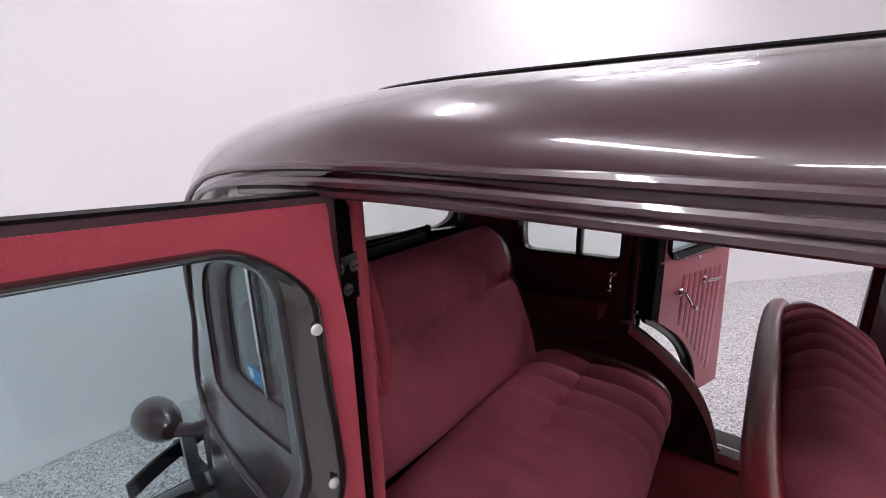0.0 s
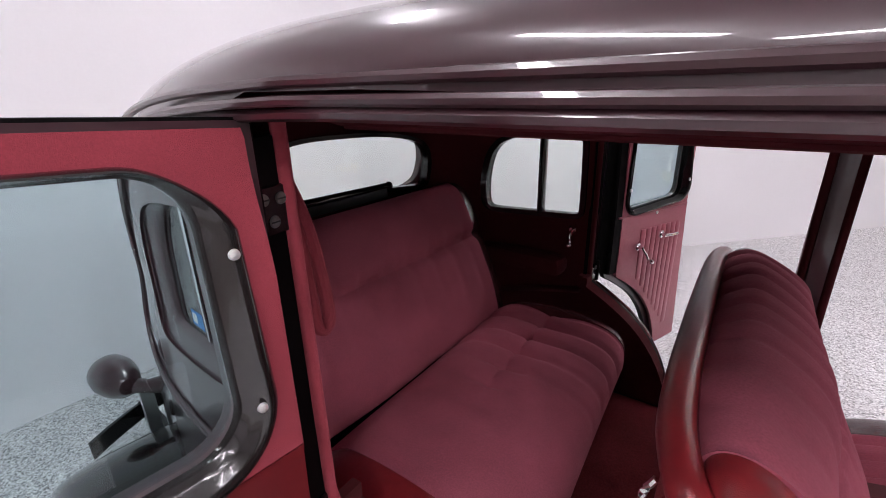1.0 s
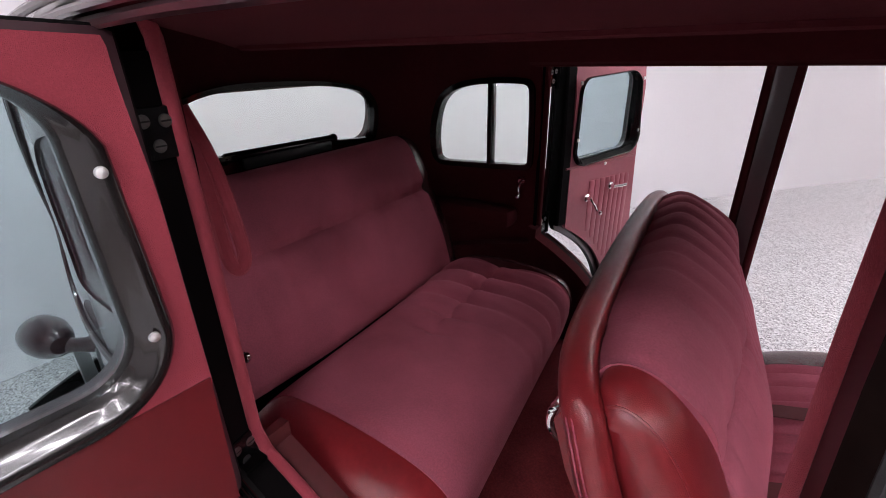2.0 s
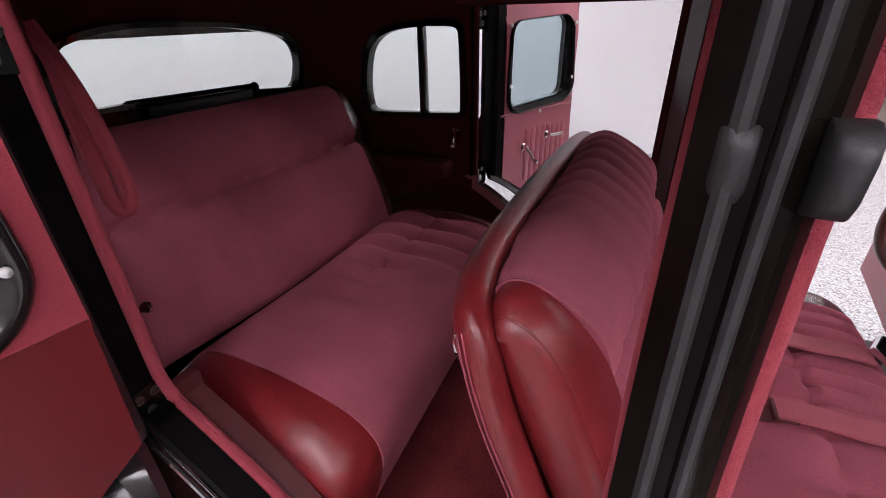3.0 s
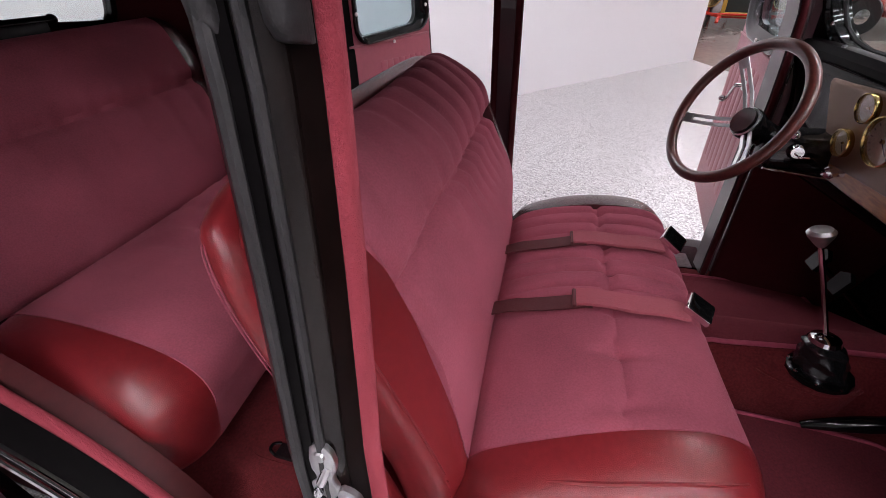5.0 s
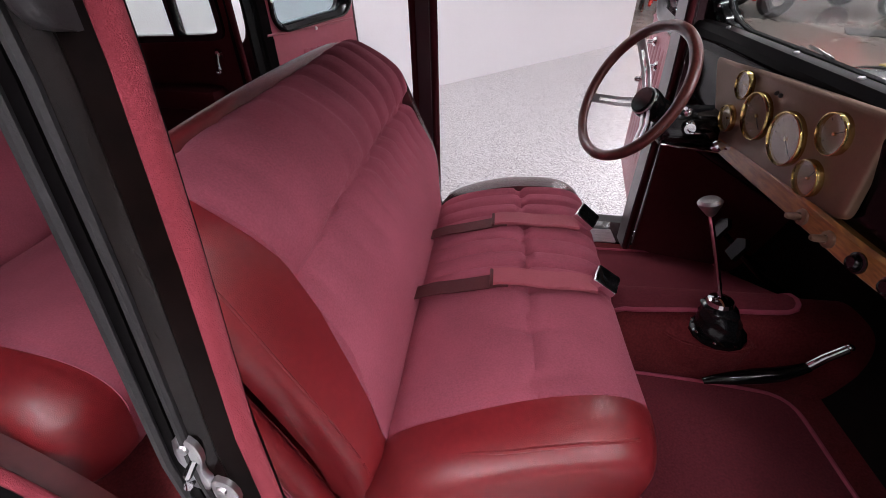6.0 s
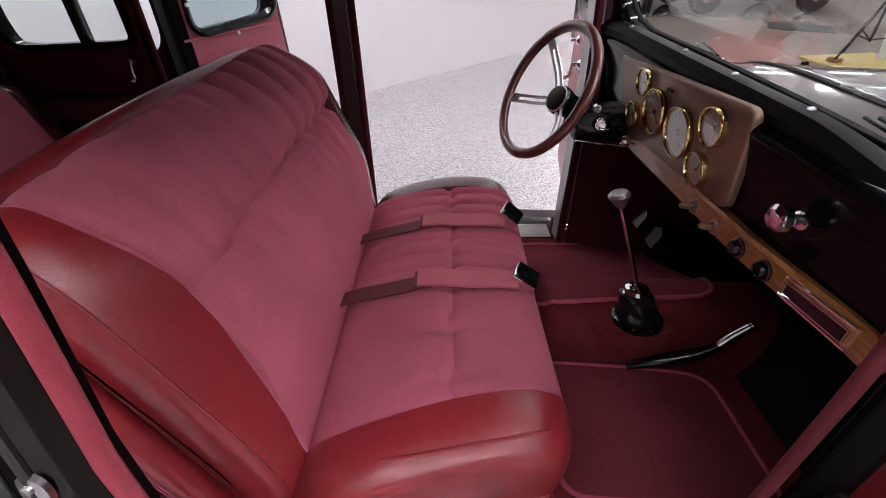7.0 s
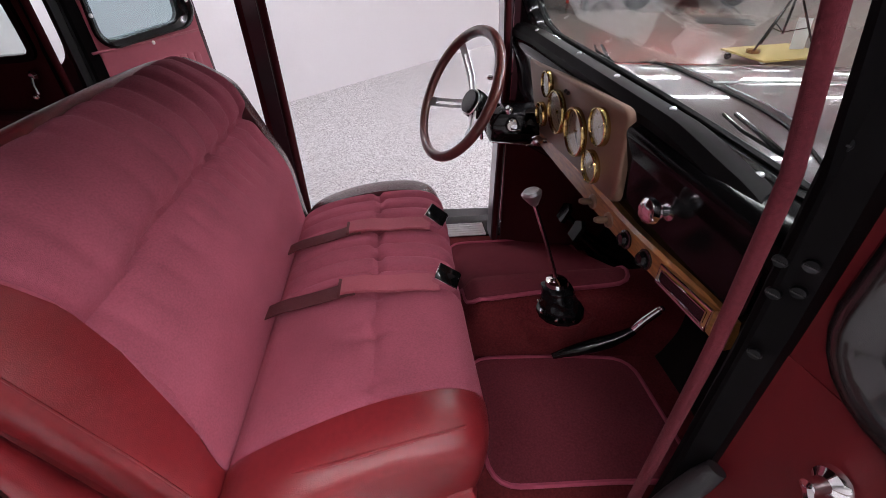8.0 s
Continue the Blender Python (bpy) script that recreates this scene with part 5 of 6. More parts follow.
# steering wheel
WC = Vector((0.952, 0.299, 1.108))
pitch, yaw = 0.548, -0.244
WN = Vector((-math.cos(pitch) * math.cos(yaw), math.sin(yaw), math.sin(pitch) * math.cos(yaw)))
wa = WN.cross(Vector((0, 1, 0))).normalized()
wb = WN.cross(wa)
on = lambda r, t, h=0.0: tuple(WC + (wa * math.cos(t) + wb * math.sin(t)) * r + WN * h)
wheel = part("steering_wheel", tube([on(0.170, 2 * math.pi * i / 64) for i in range(64)], 0.0138, 12, tuple(WN), True), RIMWOOD, label="three spoke steering wheel with a mahogany rim")
for deg in (60, 230, 300):
    t = radians(deg)
    for side in (-1, 1):
        part("spoke", loft([[on(r, t + side * x / r, h + e) for x, e in ((0.0045, 0.0025), (0.0125, 0.0025), (0.0125, -0.0025), (0.0045, -0.0025))] for r, h in ((0.030, -0.056), (0.08, -0.046), (0.140, -0.018), (0.166, -0.004))]), SPOKE, wheel, "brushed steel slotted spoke")
    part("spoke_end", loft([[on(r, t + x / r, h + e) for x, e in ((-0.0125, 0.0025), (0.0125, 0.0025), (0.0125, -0.0025), (-0.0125, -0.0025))] for r, h in ((0.138, -0.0185), (0.150, -0.0125), (0.166, -0.004))]), SPOKE, wheel)
HC = WC - WN * 0.052
part("hub", lathe([(0.0, -0.05), (0.030, -0.05), (0.038, -0.02), (0.039, -0.006), (0.036, 0.002), (0.0335, 0.002), (0.033, -0.004), (0.0, -0.004)], tuple(HC), tuple(WN), 28), BLACK, wheel)
part("hub_ring", lathe([(0.0330, 0.001), (0.0362, 0.001), (0.0362, 0.004), (0.0345, 0.0055), (0.0330, 0.004), (0.0330, 0.001)], tuple(HC), tuple(WN), 32), SPOKE, wheel, "bright steel hub ring")
part("horn_button", lathe([(0.0, -0.006), (0.032, -0.006), (0.032, 0.004), (0.026, 0.009), (0.0, 0.011)], tuple(HC), tuple(WN), 28), GARNISH, wheel, "glossy charcoal horn button")
cdir = Vector((0.87, 0.0, -0.5)).normalized()
column = part("steering_column", tube([tuple(WC - WN * 0.04), tuple(WC - WN * 0.10), tuple(WC - WN * 0.10 + cdir * 0.25), tuple(WC - WN * 0.10 + cdir * 0.62)], 0.032, 14), BLACK, label="black steering column")
for dw, du, dz, r in ((-0.040, 0.10, -0.035, 0.016), (-0.045, 0.06, 0.01, 0.012), (-0.035, 0.02, -0.03, 0.010)):
    p = WC - WN * 0.10 + Vector((du, dw, dz))
    part("column_switch", lathe([(0.0, 0), (r, 0.0), (r, 0.012), (r * 0.7, 0.02), (0.0, 0.024)], tuple(p), (-0.3, -1, 0.1), 14), CHROME, column, "chrome switch on the column")
part("turn_lever", tube([tuple(WC - WN * 0.08), tuple(WC - WN * 0.075 + Vector((0.02, 0.03, -0.06))), tuple(WC - WN * 0.07 + Vector((0.03, 0.05, -0.12)))], 0.005), CHROME, column)

# gear lever, hand brake and pedals
lever = part("gear_lever", tube(smoothed([(1.180, 0.0, 0.700), (1.150, 0.03, 0.80), (1.115, 0.060, 0.905)], 2), 0.0055, 8), CHROME, label="slim chrome gear lever with a grey knob")
part("knob", lathe([(0.006, 0.0), (0.010, 0.004), (0.017, 0.016), (0.024, 0.028), (0.026, 0.036), (0.020, 0.043), (0.0, 0.046)], (1.118, 0.058, 0.897), (-0.30, 0.1, 0.93), 20), STEEL, lever, "tapered grey metal knob")
def gaiter(a, b):
    """A slack rubber gaiter: bellows that sag and fold unevenly."""
    h, t = a, 2 * math.pi * b
    r = 0.052 - 0.014 * h + 0.0016 * math.sin(h * 17 + 1.6 * math.sin(t + 0.7)) + 0.0022 * math.sin(5 * t + 7 * h) + 0.0015 * math.sin(9 * t - 4 * h)
    r *= 1 - 0.45 * step(0.86, 1.0, h)
    return (1.198 - 0.016 * h + r * math.cos(t), -0.012 + 0.008 * h + r * math.sin(t), 0.606 + 0.085 * h)


part("boot", loft([[gaiter(i / 20, q / 36) for q in range(36)] for i in range(21)]), GAITER, lever, "black rubber gaiter")
part("boot_ring", lathe([(0.024, 0.0), (0.031, 0.002), (0.028, 0.012), (0.019, 0.018), (0.0, 0.020)], (1.181, -0.003, 0.687), (-0.10, 0.05, 1), 18), CHROME, lever)
part("boot_flange", lathe([(0.0, -0.006), (0.064, -0.006), (0.063, 0.004), (0.055, 0.009), (0.0, 0.009)], (1.198, -0.012, 0.604), (-0.12, 0.0, 1), 14), BLACK, lever)
for k in range(8):
    a = 2 * math.pi * k / 8 + 0.3
    part("bolt", lathe([(0.0, 0), (0.005, 0), (0.004, 0.004), (0, 0.005)], (1.197 + 0.058 * math.cos(a), -0.012 + 0.058 * math.sin(a), 0.609), (-0.1, 0, 1), 8), CHROME, lever)
brake = part("hand_brake", spindle([(1.165, -0.092, 0.500), (1.19, -0.094, 0.514), (1.225, -0.097, 0.530), (1.27, -0.098, 0.549), (1.31, -0.098, 0.566), (1.34, -0.096, 0.584), (1.364, -0.094, 0.602)], [0.008, 0.012, 0.0165, 0.019, 0.018, 0.014, 0.011]), BLACK, label="black hand brake lever with a chrome tip")
part("grip", tube([(1.360, -0.094, 0.598), (1.383, -0.092, 0.634), (1.416, -0.088, 0.669)], 0.010, 12), CHROME, brake, "chrome grip")
part("button", ball((1.420, -0.088, 0.674), 0.008, 8), CHROME, brake)
for w, dz, mt in ((0.36, 0.0, BLACK), (0.251, 0.0, DULL)):
    pd = part("pedal", slab([(w - 0.022, -0.028), (w + 0.022, -0.028), (w + 0.024, 0.02), (w, 0.034), (w - 0.024, 0.02)], lambda x, y: (1.325 + 0.4 * y, x, 0.69 + y), lambda x, y: (1.338 + 0.4 * y, x, 0.685 + y)), mt, label="steel foot pedal")
    part("pedal_arm", tube([(1.335, w, 0.68), (1.42, w, 0.60), (1.50, w, 0.55)], 0.009), BLACK, pd)

part("carpet_collar", loft([[(1.20 + 0.13 * k * math.cos(t), 0.045 + 0.086 * k * math.sin(t), z) for t in [2 * math.pi * q / 32 for q in range(32)]] for z, k in ((0.48, 1.0), (0.555, 1.0), (0.566, 0.96), (0.576, 0.80), (0.597, 0.60), (0.603, 0.4))]), CARPET, label="raised carpet collar round the gear lever")
part("collar_welt", tube([(1.20 + 0.13 * math.cos(t), 0.045 + 0.086 * math.sin(t), 0.558) for t in [2 * math.pi * q / 32 for q in range(32)]], 0.004, 6, closed=True), CARPET)
# a lower windscreen rail with screws, and the column's black housing
dip = lambda w: 0.020 * step(-0.24, -0.45, w) + 0.02 * step(-0.42, -0.56, w)
rail = [(1.212 - 0.25 * max(0.0, abs(w) - 0.40) ** 1.5, w, 1.219 - dip(w)) for w in steps(-0.56, 0.56, 40)]
part("lower_frame", sweep(rail, [(0.034, -0.012), (0.026, 0.006), (0.006, 0.016), (-0.018, 0.013), (-0.032, -0.002), (-0.030, -0.020), (0.02, -0.025)]), JAMB, ws, "thick black lower windscreen frame")
part("frame_strip", tube([(u + 0.036, w, z - 0.002) for u, w, z in rail], 0.0022, 6), STEEL, ws)
shroud = WC - WN * 0.10 + Vector((0.06, -0.02, -0.035))
part("shroud", block(shroud.x - 0.055, shroud.x + 0.15, shroud.y - 0.045, shroud.y + 0.05, shroud.z - 0.05, shroud.z + 0.045, 0.02), BLACK, column, "black column housing")
part("shroud_edge", tube([(shroud.x - 0.05, shroud.y - 0.047, shroud.z - 0.035), (shroud.x + 0.12, shroud.y - 0.047, shroud.z - 0.055)], 0.003), CHROME, column)
lock = part("ignition_lock", lathe([(0.0, 0), (0.018, 0.0), (0.018, 0.012), (0.013, 0.022), (0.0, 0.022)], (shroud.x + 0.005, shroud.y - 0.045, shroud.z + 0.012), (-0.2, -1, 0.1), 18), CHROME, column, "chrome ignition lock")
part("key", block(shroud.x - 0.006, shroud.x + 0.016, shroud.y - 0.092, shroud.y - 0.066, shroud.z + 0.010, shroud.z + 0.014, 0.001), CHROME, lock)

# bonnet and cowl ahead of the windscreen
def bonnet(a, b, low=0.0):
    u = 1.26 + 1.25 * a
    half = 0.54 - 0.20 * a
    t = 2 * b - 1
    return (u, 0.02 + half * t, 1.203 - 0.02 * a - 0.30 * abs(t) ** 4.0 - low)


cowl = part("bonnet", shell(bonnet, lambda a, b: bonnet(a, b, 0.012), 30, 40), PAINT, label="long glossy dark maroon bonnet")
def cowl_skin(a, b, low=0.0):
    half, t = 0.628 - 0.088 * a, 2 * b - 1
    return (1.185 + 0.085 * a, 0.02 * a + (half - low) * t, 1.206 - 0.003 * a - 0.30 * abs(t) ** (14 - 10 * a) - low)


part("cowl", shell(lambda a, b: cowl_skin(0.35 + 0.65 * a, b), lambda a, b: cowl_skin(0.35 + 0.65 * a, b, 0.01), 4, 40), PAINT, label="dark maroon cowl ahead of the windscreen")
for s in (-1, 1):
    side = part("bonnet_side", loft([[(1.262 + 1.245 * a, 0.02 + s * ((0.54 - 0.20 * a) * k - e), z) for k, e, z in ((1.0, 0.0, 0.905), (1.01, 0.0, 0.75), (1.0, 0.0, 0.58), (1.0, 0.015, 0.58), (1.0, 0.015, 0.90))] for a in (0.0, 0.25, 0.5, 0.75, 1.0)]), PAINT, label="dark maroon bonnet side with louvres")
    for k in range(18):
        a = 0.14 + 0.042 * k
        out = 0.54 - 0.20 * a
        part("louvre", loft([[(1.262 + 1.245 * a + x, 0.02 + s * (out + 0.008 * h), z) for x, h in ((-0.014, 0.2), (0.0, 1.0), (0.012, 1.6), (0.014, 0.2))] for z in (0.66, 0.67, 0.84, 0.85)]), PAINT, side)
    part("cowl_side", loft([[(u, s * w, z) for u, w in ((1.20 if s > 0 else 1.245, 0.640 if s > 0 else 0.590), (1.275, 0.555), (1.275, 0.535), (1.20 if s > 0 else 1.245, 0.622 if s > 0 else 0.570))] for z in (0.42, 0.8, 1.0)]), PAINT, label="dark maroon cowl side")
part("windscreen_header", loft([[(u, w, z) for u, z in ((1.10, 1.60), (1.135, 1.60), (1.165, 1.662), (1.10, 1.675), (1.06, 1.64))] for w in steps(-0.57, 0.57, 8)]), PAINT, label="dark maroon header over the windscreen")
part("bonnet_hinge", tube([(u, w, z + 0.003) for u, w, z in (bonnet(0.14 + 0.86 * k / 12, 0.5) for k in range(13))], 0.005, 6), CHROME, cowl, "chrome bonnet hinge")
part("cowl_joint", tube([(u, w, z + 0.001) for u, w, z in (bonnet(0.136, 0.04 + 0.92 * k / 30) for k in range(31))], 0.004, 6), RUBBER, cowl, "dark joint between cowl and bonnet")
part("cowl_strip", tube([(u, w, z + 0.002) for u, w, z in (bonnet(0.155, 0.30 + 0.4 * k / 16) for k in range(17))], 0.0015, 5), CHROME, cowl)
for w in (-0.30, 0.22):
    arm = part("wiper", tube([(1.272, w - 0.08, 1.226), (1.300, w, 1.222), (1.335, w + 0.10, 1.215)], 0.004), BLACK, ws, "black wiper arm")
    part("blade", tube([(1.276, w - 0.10, 1.222), (1.290, w + 0.02, 1.218), (1.322, w + 0.11, 1.212)], 0.003), BLACK, arm)
part("radiator_shell", loft([[(u, w * k, z) for w, z in smoothed([(-0.33, 0.5), (-0.34, 0.95), (-0.2, 1.10), (0, 1.14), (0.2, 1.10), (0.34, 0.95), (0.33, 0.5)], 2)] for u, k in ((2.5, 1.0), (2.58, 0.97))]), CHROME, label="chrome radiator shell")

# fenders, wheels, lamps and rear bumper
RED_LENS = material("red lens", (0.35, 0.01, 0.01), 0.1)
for s in (-1, 1):
    for uc, r, name in ((-1.00, 0.485, "rear_fender"), (2.15, 0.50, "front_fender")):
        part(name, shell(lambda a, b: (uc + (r + 0.06 * b) * math.cos(math.pi * (0.02 + 0.96 * a)), s * (0.70 + 0.30 * math.sin(math.pi * 0.5 * b)), 0.30 + (r * 0.92) * math.sin(math.pi * (0.02 + 0.96 * a)) * (1 - 0.22 * b * b * b)),
                                lambda a, b: (uc + (r + 0.06 * b - 0.02) * math.cos(math.pi * (0.02 + 0.96 * a)), s * (0.70 + 0.285 * math.sin(math.pi * 0.5 * b)), 0.29 + (r * 0.92 - 0.015) * math.sin(math.pi * (0.02 + 0.96 * a)) * (1 - 0.22 * b * b * b)), 36, 12), BLACK, label="glossy black rounded fender")
        tyre = part("wheel", lathe([(0.21, -0.06), (0.30, -0.075), (0.335, -0.05), (0.345, 0.0), (0.335, 0.05), (0.30, 0.075), (0.21, 0.06), (0.21, -0.06)], (uc, s * 0.84, 0.345), (0, 1, 0), 36), RUBBER, label="black tyre on a maroon disc wheel")
        part("disc", lathe([(0.0, 0.03), (0.08, 0.03), (0.15, 0.01), (0.21, 0.03), (0.215, -0.03), (0.0, -0.03)], (uc, s * 0.84, 0.345), (0, s, 0), 28), PAINT, tyre)
    at, axis = (-1.335, s * 0.752, 0.815), (-1, s * 0.06, -0.03)
    tl = part("tail_lamp", lathe([(0.0, 0.0), (0.026, 0.008), (0.046, 0.035), (0.060, 0.075), (0.066, 0.115), (0.064, 0.150), (0.056, 0.168), (0.0, 0.174)], at, axis, 28), PAINT, label="bullet shaped tail lamp on a bracket")
    part("lens", lathe([(0.0, 0.174), (0.050, 0.170), (0.044, 0.180), (0.0, 0.186)], at, axis, 20), RED_LENS, tl)
    part("visor", shell(lambda a, b: (-1.455 - 0.09 * a, s * 0.758 + 0.034 * math.sin((b - 0.5) * 2.4), 0.752 - 0.022 * a + 0.02 * (1 - math.cos((b - 0.5) * 2.4))), lambda a, b: (-1.455 - 0.09 * a, s * 0.758 + 0.034 * math.sin((b - 0.5) * 2.4), 0.757 - 0.022 * a + 0.02 * (1 - math.cos((b - 0.5) * 2.4))), 6, 8), BLACK, tl, "black lamp hood")
    part("bracket", spindle([(-1.40, s * 0.752, 0.805), (-1.36, s * 0.735, 0.80), (-1.32, s * 0.705, 0.80), (-1.28, s * 0.66, 0.80)], [0.030, 0.024, 0.022, 0.034]), PAINT, tl)
    part("post", loft([[(u, s * w, z) for u, w in ((-1.345, 0.735), (-1.335, 0.70), (-1.315, 0.70), (-1.325, 0.735))] for z in (0.42, 0.80)]), STEEL, tl, "flat grey steel post")
bump = part("rear_bumper", loft([[(-1.88 + 0.16 * (abs(w) / 0.8) ** 3, w, z) for z in (0.40, 0.47)] + [(-1.865 + 0.16 * (abs(w) / 0.8) ** 3, w, z) for z in (0.47, 0.40)] for w in steps(-0.85, 0.85, 24)]), BLACK, label="black curved rear bumper bar")
for s in (-1, 1):
    part("bumper_iron", tube(smoothed([(-1.84, s * 0.42, 0.43), (-1.70, s * 0.44, 0.40), (-1.45, s * 0.50, 0.36)], 2), 0.022, 8), BLACK, bump)
    part("bumper_bracket", block(-1.86, -1.40, s * 0.62 - 0.02, s * 0.62 + 0.02, 0.40, 0.44, 0.008), BLACK, bump)

# loose floor mats
for edge, lab in (([(0.93, -0.412), (1.405, -0.412), (1.405, -0.052), (0.93, -0.046)], "maroon floor mat with a bound edge on the carpet"), ([(0.95, 0.040), (1.445, 0.074), (1.445, 0.545), (0.95, 0.545)], "maroon driver's floor mat with a bound edge")):
    outline = evened(corners(edge, 0.07), 72, True)
    w0, w1 = edge[0][1], edge[2][1]
    rug = thing("floor_mat", tuple(car((1.2, (w0 + w1) / 2, 0.434))), lab, "floor mat", "floor mats")
    mid_u, mid_w = sum(p[0] for p in outline) / len(outline), sum(p[1] for p in outline) / len(outline)
    drape = lambda u, w: tunnel_top(u, w) + 0.011 + 0.004 * math.sin(u * 8 + w * 5)
    ring = lambda k, up: [(mid_u + (u - mid_u) * k, mid_w + (w - mid_w) * k, drape(mid_u + (u - mid_u) * k, mid_w + (w - mid_w) * k) + up) for u, w in outline]
    part("mat_body", loft([ring(0.96, -0.006), ring(1.0, -0.006)] + [ring(1.0 - 0.98 * i / 24, 0.002) for i in range(25)]), MAT, rug)
    part("binding", tube(ring(1.0, 0.0), 0.0065, 6, closed=True), BINDING, rug, "wine red bound edge")

check = part("door_check", spindle([(1.118, -0.604, 0.765), (1.135, -0.604, 0.800), (1.155, -0.603, 0.842), (1.170, -0.602, 0.872)], [0.014, 0.017, 0.017, 0.013]), RUBBER, label="black rubber door check at the front pillar")
part("check_pin", tube([(1.108, -0.606, 0.748), (1.120, -0.604, 0.770)], 0.006), CHROME, check)
# loose carpet piece and a belt end on the rear floor
flap = part("carpet_piece", loft([[(u, w, z) for u, w in rrect(-0.13, 0.22, -0.47, -0.13, 0.05, 5)] for z in (0.4345, 0.441)]), CARPET, None)
tagged(flap, "small maroon carpet piece lying on the rear floor", "carpet")
spare = part("belt_end", sweep([(-0.045, -0.445, 0.446), (0.0, -0.447, 0.452), (0.06, -0.449, 0.449), (0.13, -0.452, 0.448)], [(-0.017, -0.004), (0.017, -0.004), (0.02, 0.0), (0.017, 0.005), (-0.017, 0.005)]), BLACK, None)
tagged(spare, "black belt end lying on the rear carpet", "belt")
part("loop", tube(smoothed([(-0.045, -0.462, 0.452), (-0.062, -0.455, 0.456), (-0.062, -0.438, 0.456), (-0.045, -0.43, 0.452)], 2), 0.004, 6), BLACK, spare)

# chrome knob on the near quarter trim behind the rear door
grip = part("robe_knob", lathe([(0.0, 0.0), (0.012, 0.0), (0.011, 0.004), (0.006, 0.008), (0.007, 0.018), (0.012, 0.024), (0.0125, 0.030), (0.008, 0.036), (0.0, 0.037)], (-0.531, -0.648, 1.031), (0.35, 1.0, 0.1), 18), CHROME, label="round chrome knob on the rear quarter trim")


# ---- things in the hall beyond ----
YELLOW = material("mustard yellow coach paint", (0.55, 0.33, 0.06), 0.25, var=0.08, coat=0.6)
RED = material("bright red coach paint", (0.55, 0.030, 0.018), 0.25, var=0.06, coat=0.6)
CORE = material("dark radiator core", (0.02, 0.025, 0.022), 0.6, var=0.3, grain=150)
PLY = material("yellow plywood", (0.55, 0.42, 0.14), 0.6, var=0.15, grain=20)
GRATE = material("dark rubber floor mat", (0.035, 0.035, 0.034), 0.7, var=0.2)
BOARD = material("white foam board", (0.8, 0.8, 0.79), 0.6, var=0.02)


def local(m):
    return lambda p: m @ Vector(p)


def spoked_wheel(owner, at, r, put, rim_mat, n=12):
    tyre = part("wheel", lathe([(r * 0.84, -0.035), (r * 0.95, -0.045), (r, 0.0), (r * 0.95, 0.045), (r * 0.84, 0.035), (r * 0.84, -0.035)], at, (1, 0, 0), 32, (0, 0.3, 1)), RUBBER, owner, "narrow black tyre on a spoked wheel", put)
    part("rim", lathe([(r * 0.76, -0.025), (r * 0.84, -0.03), (r * 0.84, 0.03), (r * 0.76, 0.025), (r * 0.76, -0.025)], at, (1, 0, 0), 28, (0, 0.3, 1)), rim_mat, tyre, "", put)
    part("hub", lathe([(0, -0.06), (r * 0.2, -0.05), (r * 0.2, 0.05), (0, 0.07)], at, (1, 0, 0), 16, (0, 0.3, 1)), rim_mat, tyre, "", put)
    for k in range(n):
        a = 2 * math.pi * k / n
        e = Vector((0, math.cos(a), math.sin(a)))
        part("spoke", tube([tuple(Vector(at) + e * r * 0.15), tuple(Vector(at) + e * r * 0.78)], 0.018, 6), rim_mat, tyre, "", put)


# a brass era truck, nose towards the partition's end
tm = Matrix.Translation((2.86, 10.32, 0)) @ pose(0, 0, 0, 0, 0, -13)
tp = local(tm)
truck = thing("antique_truck", tuple(tm.translation), "mustard yellow antique truck with brass lamps and red chassis", "truck")
part("radiator_shell", join(*[block(x0, x1, -0.04, 0.06, z0, z1, 0.015) for x0, x1, z0, z1 in ((-0.36, -0.29, 0.33, 0.96), (0.29, 0.36, 0.33, 0.96), (-0.36, 0.36, 0.30, 0.37), (-0.36, 0.36, 0.90, 0.99))]), YELLOW, truck, "yellow radiator surround", tp)
part("radiator_core", block(-0.29, 0.29, -0.02, 0.04, 0.37, 0.90, 0.004), CORE, truck, "dark radiator core", tp)
part("filler_cap", lathe([(0, 0), (0.05, 0), (0.05, 0.03), (0.02, 0.05), (0, 0.055)], (0, 0.01, 0.99), (0, 0, 1)), BRASS, truck, "", tp)
part("hood", loft([[(x * k, y, z) for x, z in ((-0.34, 0.45), (-0.34, 0.85), (-0.2, 1.0), (0.2, 1.0), (0.34, 0.85), (0.34, 0.45))] for y, k in ((0.07, 1), (1.1, 1.25))]), YELLOW, truck, "mustard yellow hood", tp)
part("cab", block(-0.75, 0.75, 1.12, 2.2, 0.55, 1.25, 0.04), RED, truck, "bright red cab", tp)
part("bed", block(-0.85, 0.85, 2.25, 4.0, 0.7, 1.2, 0.03), RED, truck, "red load bed", tp)
part("windscreen_frame", join(*[block(x0, x1, 1.12, 1.16, z0, z1, 0.01) for x0, x1, z0, z1 in ((-0.7, -0.66, 1.25, 1.8), (0.66, 0.7, 1.25, 1.8), (-0.7, 0.7, 1.8, 1.84))]), BRASS, truck, "", tp)
